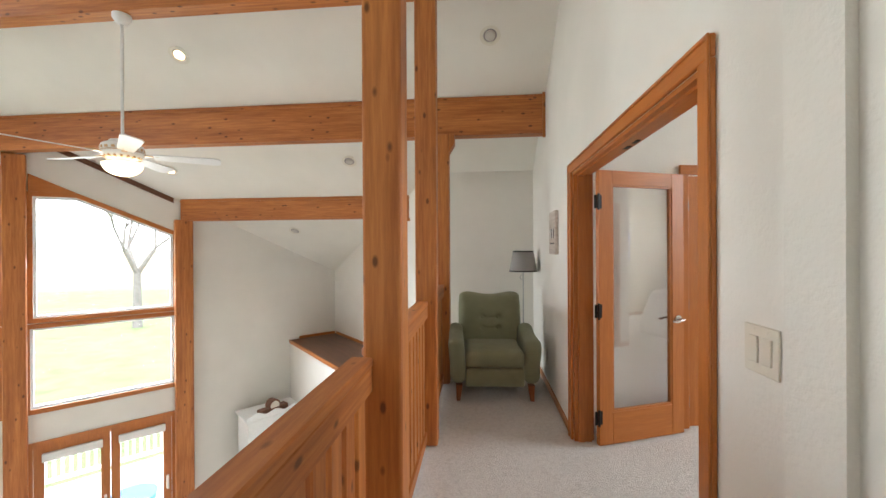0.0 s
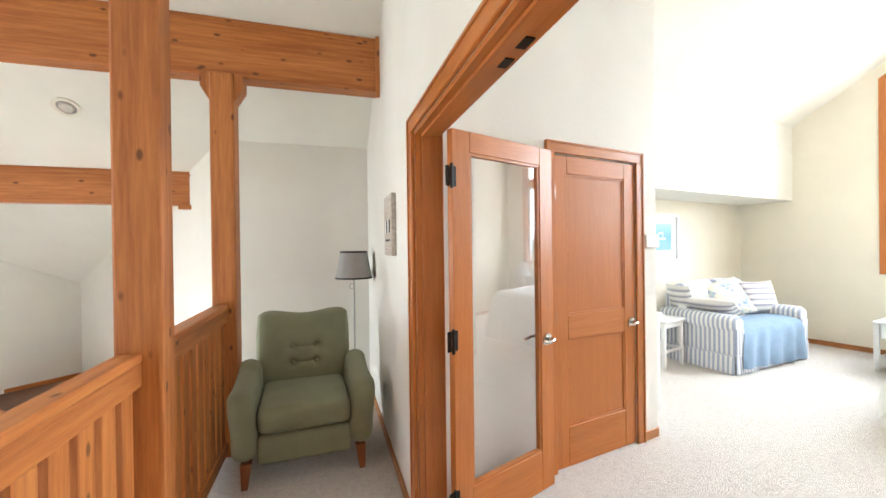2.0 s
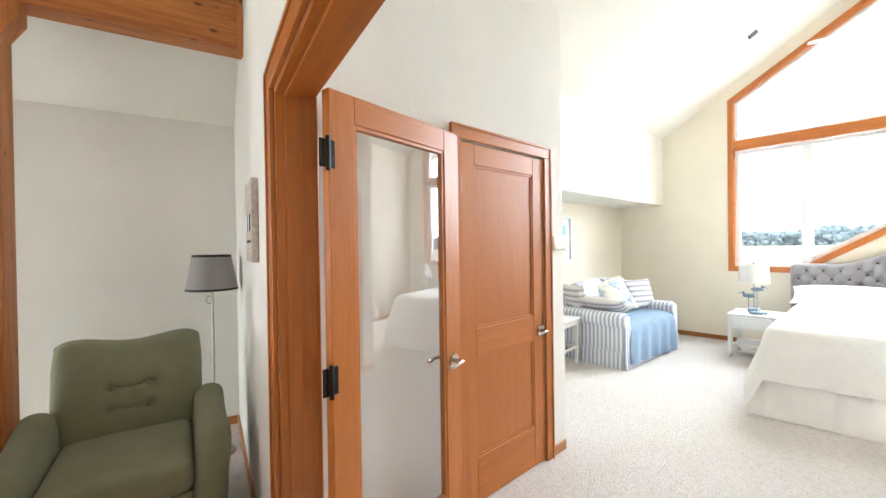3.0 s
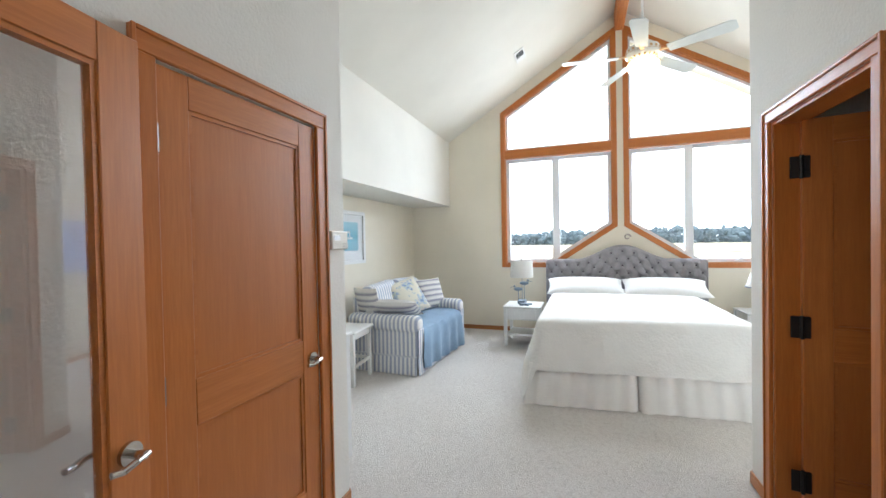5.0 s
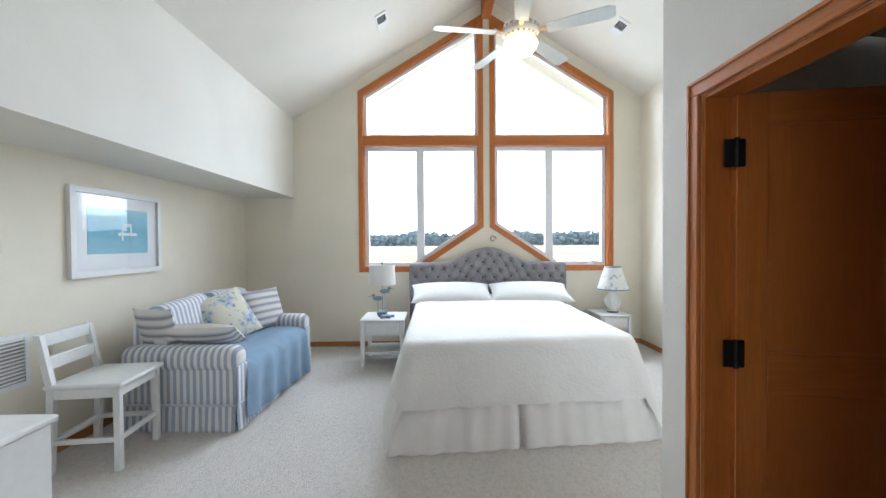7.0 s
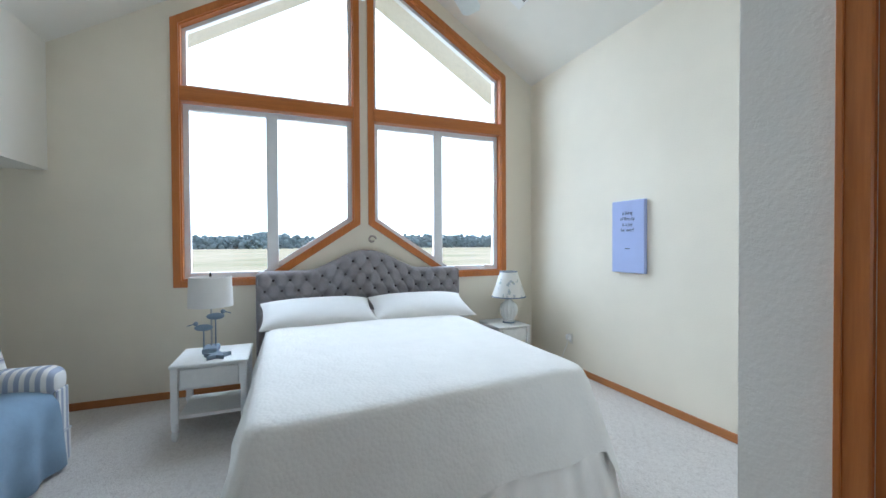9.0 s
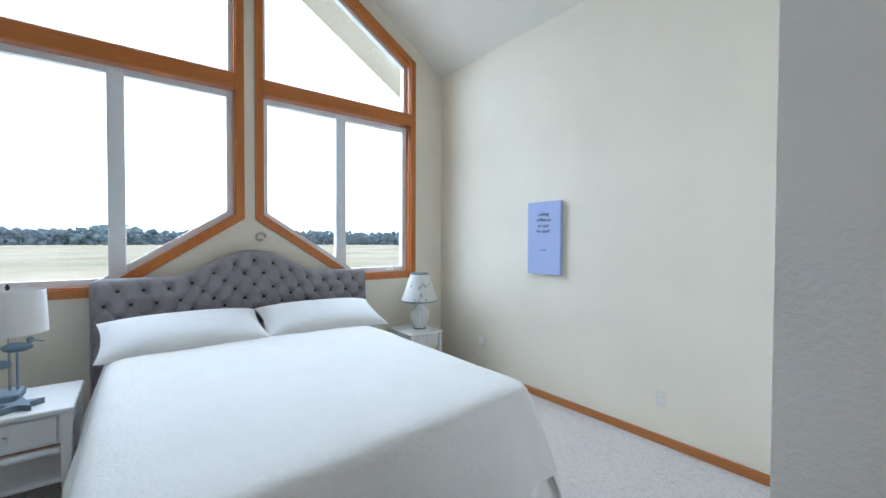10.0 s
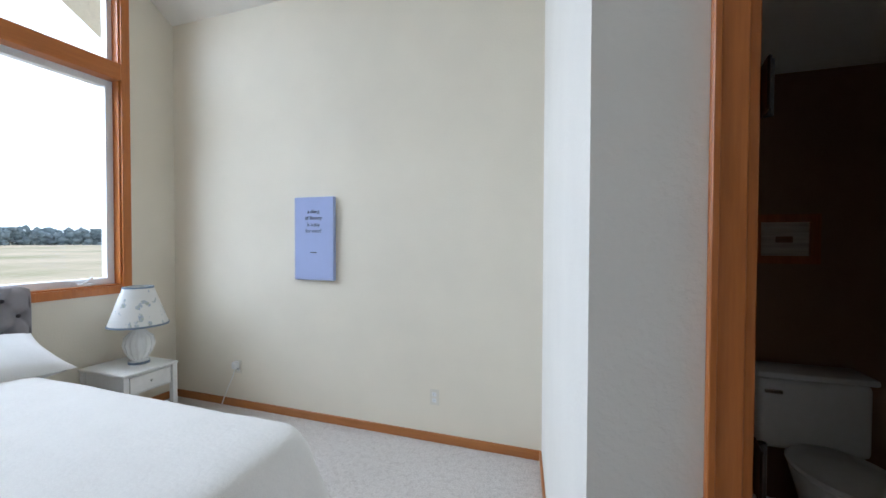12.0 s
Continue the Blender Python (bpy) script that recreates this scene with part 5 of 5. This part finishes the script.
dr = thing("dresser", Matrix.Translation((2.86, 3.075, 0)), "white painted low dresser against the alcove wall", "dresser")
part("body", made(box, (0.0, 0.01, 0.06), (0.31, 1.05, 0.86), bevel=0.004), WHITE, dr)
part("plinth", made(box, (0.01, 0.03, 0), (0.29, 1.03, 0.06)), WHITE, dr)
part("top", made(box, (-0.0, -0.005, 0.862), (0.325, 1.065, 0.885), bevel=0.006), WHITE, dr)
for z0, z1 in ((0.09, 0.33), (0.35, 0.59), (0.61, 0.84)):
    f_ = part("drawer_front", made(box, (0.31, 0.04, z0), (0.325, 1.02, z1), bevel=0.004), WHITE, dr)
    for y in (0.28, 0.78):
        part("knob", made(cyl, (0.325, y, (z0 + z1) / 2), 0.009, 0.016, 0.026, "x", 14), WHITE, f_)
vg = thing("wall_grille", FN @ Matrix.Translation((7.37 - 4.22, 0.001, 0.72)), "white louvred air grille low on the wall", "air grille")
part("frame", made(sheet, rect(-0.22, -0.17, 0.22, 0.17), [rect(-0.19, -0.14, 0.19, 0.14)], 0, 0.012), WHITE, vg)
part("backing", made(box, (-0.19, 0.0, -0.14), (0.19, 0.002, 0.14)), SHADE_GREY, vg)
for i in range(12):
    z = -0.13 + i * 0.0235
    part("louvre", made(box, (-0.19, 0.003, z - 0.002), (0.19, 0.011, z + 0.008)), WHITE, vg)

# ---- canvas, ornament, outlets, thermostat, vents ----
CANVAS = cloth("blue_canvas", (0.42, 0.49, 0.76), 0.03, 500, 0.2)
INK = plain("dark_ink", (0.03, 0.03, 0.05), 0.8)
FS = along((3.92, -1.10), (7.40, -1.10))
cv = thing("canvas_print", FS @ Matrix.Translation((5.77 - 3.92, 0.001, 1.498)), "lilac-blue canvas print with dark typewriter lettering", "canvas")
part("canvas", made(box, (-0.185, 0, -0.335), (0.185, 0.04, 0.335), bevel=0.004), CANVAS, cv)


def lettering(text, parent, size, place, material):
    c = bpy.data.curves.new("lettering", "FONT")
    c.body, c.size, c.align_x, c.extrude = text, size, "CENTER", 0.0006
    tmp = bpy.data.objects.new("lettering", c)
    scene.collection.objects.link(tmp)
    me = bpy.data.meshes.new_from_object(tmp)
    bpy.data.objects.remove(tmp)
    me.materials.clear()
    me.materials.append(material)
    ob = new("lettering", me)
    ob.parent, ob.matrix_basis = parent, place
    return ob


for k, (txt, dx) in enumerate((("a thing", 0.0), ("of Beauty", 0.0), ("is a joy", 0.0), ("for ever!", 0.0))):
    lettering(txt, cv, 0.043, Matrix.Translation((-dx, 0.0412, 0.205 - 0.052 * k)) @ Matrix.Rotation(radians(180), 4, "Z") @ Matrix.Rotation(radians(90), 4, "X"), INK)
part("dash", made(box, (-0.03, 0.04, -0.115), (0.03, 0.042, -0.108)), INK, cv)

orn = thing("shell_ornament", FW @ Matrix.Translation((3.60, 0, 1.495)), "small carved shell ornament hung above the headboard", "ornament")
bm = bmesh.new()
for i in range(22):
    t0, t1 = i / 22 * 5.6, (i + 1) / 22 * 5.6
    r0, r1 = 0.045 - 0.004 * t0, 0.045 - 0.004 * t1
    tube(bm, (r0 * math.cos(t0), -0.012, r0 * math.sin(t0)), (r1 * math.cos(t1), -0.012, r1 * math.sin(t1)), 0.011, 8)
part("shell", bm, SIGN, orn, smooth=True)


def outlet(m, label):
    ob = thing("outlet", m, label, "electrical outlet", "outlets")
    part("plate", made(box, (-0.036, 0, -0.058), (0.036, 0.005, 0.058), bevel=0.002), BONE, ob)
    for z in (-0.022, 0.022):
        r = part("receptacle", made(box, (-0.017, 0.005, z - 0.015), (0.017, 0.008, z + 0.015), bevel=0.003), WHITE, ob)
        for x in (-0.006, 0.006):
            part("slot", made(box, (x - 0.001, 0.008, z - 0.004), (x + 0.001, 0.0085, z + 0.006)), DARK, r)
    return ob


outlet(FS @ Matrix.Translation((4.74 - 3.92, 0.0, 0.33)), "almond duplex wall outlet")
o2 = outlet(FS @ Matrix.Translation((6.60 - 3.92, 0.0, 0.36)), "wall outlet with a plugged-in adapter")
part("adapter", made(box, (-0.025, 0.008, -0.01), (0.025, 0.06, 0.05), bevel=0.008), WHITE, o2)
bm = bmesh.new()
cp = [(0.0, 0.04, -0.01), (0.015, 0.05, -0.08), (0.05, 0.06, -0.16), (0.09, 0.06, -0.24), (0.13, 0.06, -0.33)]
for p, q in zip(cp, cp[1:]):
    tube(bm, p, q, 0.004)
part("cord", bm, WHITE, o2)
outlet(F1 @ Matrix.Translation((4.6 + 1.15, 0.0, 0.33)), "almond wall outlet behind the armchair")

th = thing("thermostat", FC @ Matrix.Translation((2.845 - 2.765, 0, 1.48)), "almond wall thermostat with a small grey display", "thermostat")
part("housing", made(box, (-0.075, 0, -0.05), (0.075, 0.03, 0.05), bevel=0.008, seg=2), BONE, th)
part("display", made(box, (0.0, 0.03, 0.0), (0.055, 0.0315, 0.026)), STEEL, th)
part("button_flap", made(box, (-0.07, 0.03, -0.045), (0.07, 0.033, -0.012), bevel=0.002), BONE, th)
for i in range(3):
    part("lettering_bar", made(box, (-0.06, 0.033, -0.02 - i * 0.008), (-0.02, 0.0335, -0.018 - i * 0.008)), SHADE_GREY, th)

for y, s in ((2.41, 1), (-0.36, -1)):
    m = Matrix.Translation((6.44, y, roof_bed(y))) @ Matrix.Rotation(-s * math.atan(0.625), 4, "X")
    ob = thing("ceiling_vent", m, "white ceiling register with dark slots", "ceiling vent", "ceiling vents")
    part("frame", made(box, (-0.15, -0.075, -0.01), (0.15, 0.075, -0.001), bevel=0.003), WHITE, ob)
    for i in range(6):
        x = -0.10 + i * 0.022
        part("slot", made(box, (x, -0.055, -0.012), (x + 0.014, 0.055, -0.0095)), DARK, ob)
ceiling_fan(Matrix.Translation((5.28, 1.05, 4.56)), 1.30, 0.76, "white five-blade ceiling fan with a lit bowl lamp", 5, radians(26), plain("fan_blade_white", (0.70, 0.74, 0.74), 0.35, vary=0.03), 6.0)

# ---- bathroom glimpse ----
wcx = thing("toilet", Matrix.Translation((2.58, -1.15, 0)), "white porcelain toilet in the unlit bathroom", "toilet")
part("tank", made(box, (-0.24, 0.02, 0.38), (0.24, 0.22, 0.76), bevel=0.03, seg=3), PORC, wcx, smooth=True)
part("tank_lid", made(box, (-0.255, 0.01, 0.76), (0.255, 0.235, 0.795), bevel=0.012, seg=2), PORC, wcx, smooth=True)
bm = bmesh.new()
lathe(bm, [(0.11, 0.0), (0.12, 0.12), (0.16, 0.28), (0.19, 0.39), (0.185, 0.405)], 32)
bmesh.ops.transform(bm, matrix=Matrix.Translation((0, 0.46, 0)) @ Matrix.Diagonal((1, 1.3, 1, 1)), verts=bm.verts)
part("bowl", bm, PORC, wcx, smooth=True)
bm = bmesh.new()
lathe(bm, [(0.195, 0.405), (0.2, 0.42), (0.19, 0.43)], 32)
bmesh.ops.transform(bm, matrix=Matrix.Translation((0, 0.46, 0)) @ Matrix.Diagonal((1, 1.3, 1, 1)), verts=bm.verts)
part("lid", bm, PORC, wcx, smooth=True)
part("flush_lever", made(box, (0.14, 0.22, 0.68), (0.22, 0.235, 0.70), bevel=0.004), CHROME, wcx)
bp = thing("bathroom_picture", Matrix.Translation((2.64, -1.15, 1.50)), "small framed picture over the toilet", "picture")
part("picture_frame", made(sheet, rect(-0.16, -0.14, 0.16, 0.14), [rect(-0.115, -0.095, 0.115, 0.095)], 0.002, 0.025), LEGWOOD, bp)
part("print", made(box, (-0.12, 0.003, -0.10), (0.12, 0.008, 0.10)), SIGN, bp)
part("motif", made(box, (-0.04, 0.008, -0.02), (0.04, 0.01, 0.015)), LEDGE, bp)

# ---- outdoors ----
def ground_mat():
    m, n, l, b = mat("grass_field", 1.0, spec=0.1)
    v = coords(n, l)
    f, g = noise_tex(n, l, v, 0.02, 4), noise_tex(n, l, v, 1.2, 4)
    c = ramp(n, l, f, [(0.38, (0.17, 0.17, 0.09)), (0.5, (0.27, 0.225, 0.155)), (0.62, (0.35, 0.285, 0.205))])
    c = mix(n, l, 0.3, c, ramp(n, l, g, [(0.3, (0.15, 0.155, 0.08)), (0.7, (0.31, 0.265, 0.185))]))
    far, edge = n.new("ShaderNodeVectorMath"), n.new("ShaderNodeMapRange")
    far.operation = "LENGTH"
    edge.inputs[1].default_value, edge.inputs[2].default_value = 30.0, 38.0
    off = n.new("ShaderNodeVectorMath")
    off.operation, off.inputs[1].default_value = "SUBTRACT", (-32.0, 22.0, 0.0)
    l.new(v, off.inputs[0])
    l.new(off.outputs[0], far.inputs[0])
    l.new(far.outputs["Value"], edge.inputs[0])
    lawn = ramp(n, l, g, [(0.3, (0.11, 0.145, 0.06)), (0.7, (0.17, 0.20, 0.10))])
    l.new(mix(n, l, edge.outputs[0], lawn, c), b.inputs["Base Color"])
    return m


bm = bmesh.new()
slab(bm, [(-3000, -3000), (3000, -3000), (3000, 3000), (-3000, 3000)], lambda x, y: -3.9, 0.3)
solid("ground", bm, ground_mat(), "dry grass field and lawn", "ground")
# distance haze is painted into the leaf colour, paler and bluer than near leaves
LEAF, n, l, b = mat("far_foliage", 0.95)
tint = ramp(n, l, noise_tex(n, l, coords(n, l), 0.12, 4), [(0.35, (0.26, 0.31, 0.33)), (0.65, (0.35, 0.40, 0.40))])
thin, both = n.new("ShaderNodeBsdfTranslucent"), n.new("ShaderNodeMixShader")
both.inputs[0].default_value = 0.75
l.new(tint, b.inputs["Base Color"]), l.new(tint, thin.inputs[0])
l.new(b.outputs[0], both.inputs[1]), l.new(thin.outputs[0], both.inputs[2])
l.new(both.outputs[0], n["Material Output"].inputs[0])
rng = random.Random(5)
ball = bmesh.new()
bmesh.ops.create_icosphere(ball, subdivisions=1, radius=1.0)
ball_v = np.array([v.co for v in ball.verts])
ball_f = np.array([[v.index for v in f.verts] for f in ball.faces])
ball.free()
wood_v, wood_f = [], []
for i in range(1500):
    t = radians(-75 + 150 * i / 1500 + rng.uniform(-0.1, 0.1))
    d = rng.uniform(540, 660)
    clump = 0.5 + 0.5 * noise.noise(Vector((t * 9, 0.3, 0))) + 0.35 * noise.noise(Vector((t * 40, 0.9, 0)))
    h = rng.uniform(11, 16) + 13 * max(0, clump) ** 2 * rng.uniform(0.6, 1)
    at = np.array((7 + d * math.cos(t), 1 + d * math.sin(t), -3.6))
    for k in range(6):
        size = np.array((1, rng.uniform(0.7, 1.3), rng.uniform(0.6, 1.1))) * rng.uniform(1.6, 3.8)
        jag = np.array([[rng.uniform(0.7, 1.3)] for _ in ball_v])
        wood_f.append(ball_f + len(wood_v) * len(ball_v))
        wood_v.append(ball_v * jag * size + at + np.array((rng.uniform(-4, 4), rng.uniform(-5, 5), h * (0.06 + 0.18 * k))))
me = bpy.data.meshes.new("far_woods")
me.from_pydata(np.concatenate(wood_v).tolist(), [], np.concatenate(wood_f).tolist())
me.polygons.foreach_set("use_smooth", [True] * len(me.polygons))
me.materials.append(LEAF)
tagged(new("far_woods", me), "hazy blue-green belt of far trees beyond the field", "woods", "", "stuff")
bm = made(box, (40, -200, -3.6), (43, 200, -3.57))
solid("farm_track", bm, PATH_GREY, "pale track across the field", "road")

# bare tree and deck outside the great room
BARK = plain("pale_bark", (0.17, 0.155, 0.14), 0.9, vary=0.3, scale=8)
tree = thing("tree", Matrix.Translation((-17.9, 27.5, -3.6)), "bare pale tree on the lawn", "tree")


def limb(bm, p, d, ln, r, depth):
    q = p + d * ln
    qq = d.to_track_quat("Z", "Y").to_matrix().to_4x4()
    bmesh.ops.create_cone(bm, cap_ends=True, segments=8, radius1=r, radius2=r * 0.68, depth=ln, matrix=Matrix.Translation((p + q) / 2) @ qq)
    if depth == 0:
        return
    for i in range(2 if depth > 2 else 3):
        nd = (d + Vector((rng.uniform(-0.7, 0.7), rng.uniform(-0.7, 0.7), rng.uniform(0.0, 0.5)))).normalized()
        limb(bm, q, nd, ln * rng.uniform(0.6, 0.85), r * 0.62, depth - 1)


bm = bmesh.new()
limb(bm, Vector((0, 0, 0)), Vector((0, 0, 1)), 3.6, 0.30, 0)
part("trunk", bm, BARK, tree, smooth=True)
bm = bmesh.new()
for ang in (20, 150, 260):
    limb(bm, Vector((0, 0, 3.5)), Vector((math.cos(radians(ang)) * 0.5, math.sin(radians(ang)) * 0.5, 0.85)).normalized(), 2.0, 0.16, 4)
part("limb", bm, BARK, tree, smooth=True)
bm = made(box, (-0.5 - s0, -3.6, -3.3), (6.6, -0.16, -3.2))
solid("deck", bm, PATH_GREY, "pale timber deck outside the patio doors", "deck", FA)
dk = thing("deck_railing", FA, "white painted deck railing", "railing")
part("top_rail", made(box, (0.8, -3.5, -2.2), (6.5, -3.42, -2.12)), WHITE, dk)
part("bottom_rail", made(box, (0.8, -3.48, -3.05), (6.5, -3.44, -2.98)), WHITE, dk)
for i in range(46):
    part("baluster", made(box, (0.85 + i * 0.123, -3.48, -2.98), (0.90 + i * 0.123, -3.44, -2.2)), WHITE, dk)
tub = thing("plastic_tub", FA @ Matrix.Translation((0.55 - s0, -1.3, -3.15)), "bright blue round plastic tub on the deck", "tub")
BLUE = plain("blue_plastic", (0.03, 0.22, 0.52), 0.35)
part("body", made(lathe, [(0.30, 0), (0.36, 0.35), (0.37, 0.38), (0.34, 0.38)], 28), BLUE, tub, smooth=True)
bm = bmesh.new()
for b0, b1 in ((1.08, 4.9), (-2.0, 1.08)):
    slab(bm, [(7.54, b0), (8.35, b0), (8.35, b1), (7.54, b1)], lambda x, y: roof_bed(y) + 0.02, 0.2)
solid("eave", bm, plain("eave_boards", (0.62, 0.58, 0.5), 0.8), "beige boarded gable overhang", "roof")

# ---- lights in the openings ----
COOL = (0.90, 0.95, 1.0)
area("daylight_gable", look((8.6, 1.08, 3.1), (6.2, 1.08, 0.9)), 3.6, 2.9, L_GABLE, COOL)
for s1, w_, h_ in ((1.0, 1.6, 3.0), (2.75, 1.5, 3.6)):
    area("daylight_great", look(FA @ Vector((s1 - s0, -0.3, 0.7)), FA @ Vector((s1 - s0, 2.5, -1.0))), w_, h_, L_GREAT, COOL)
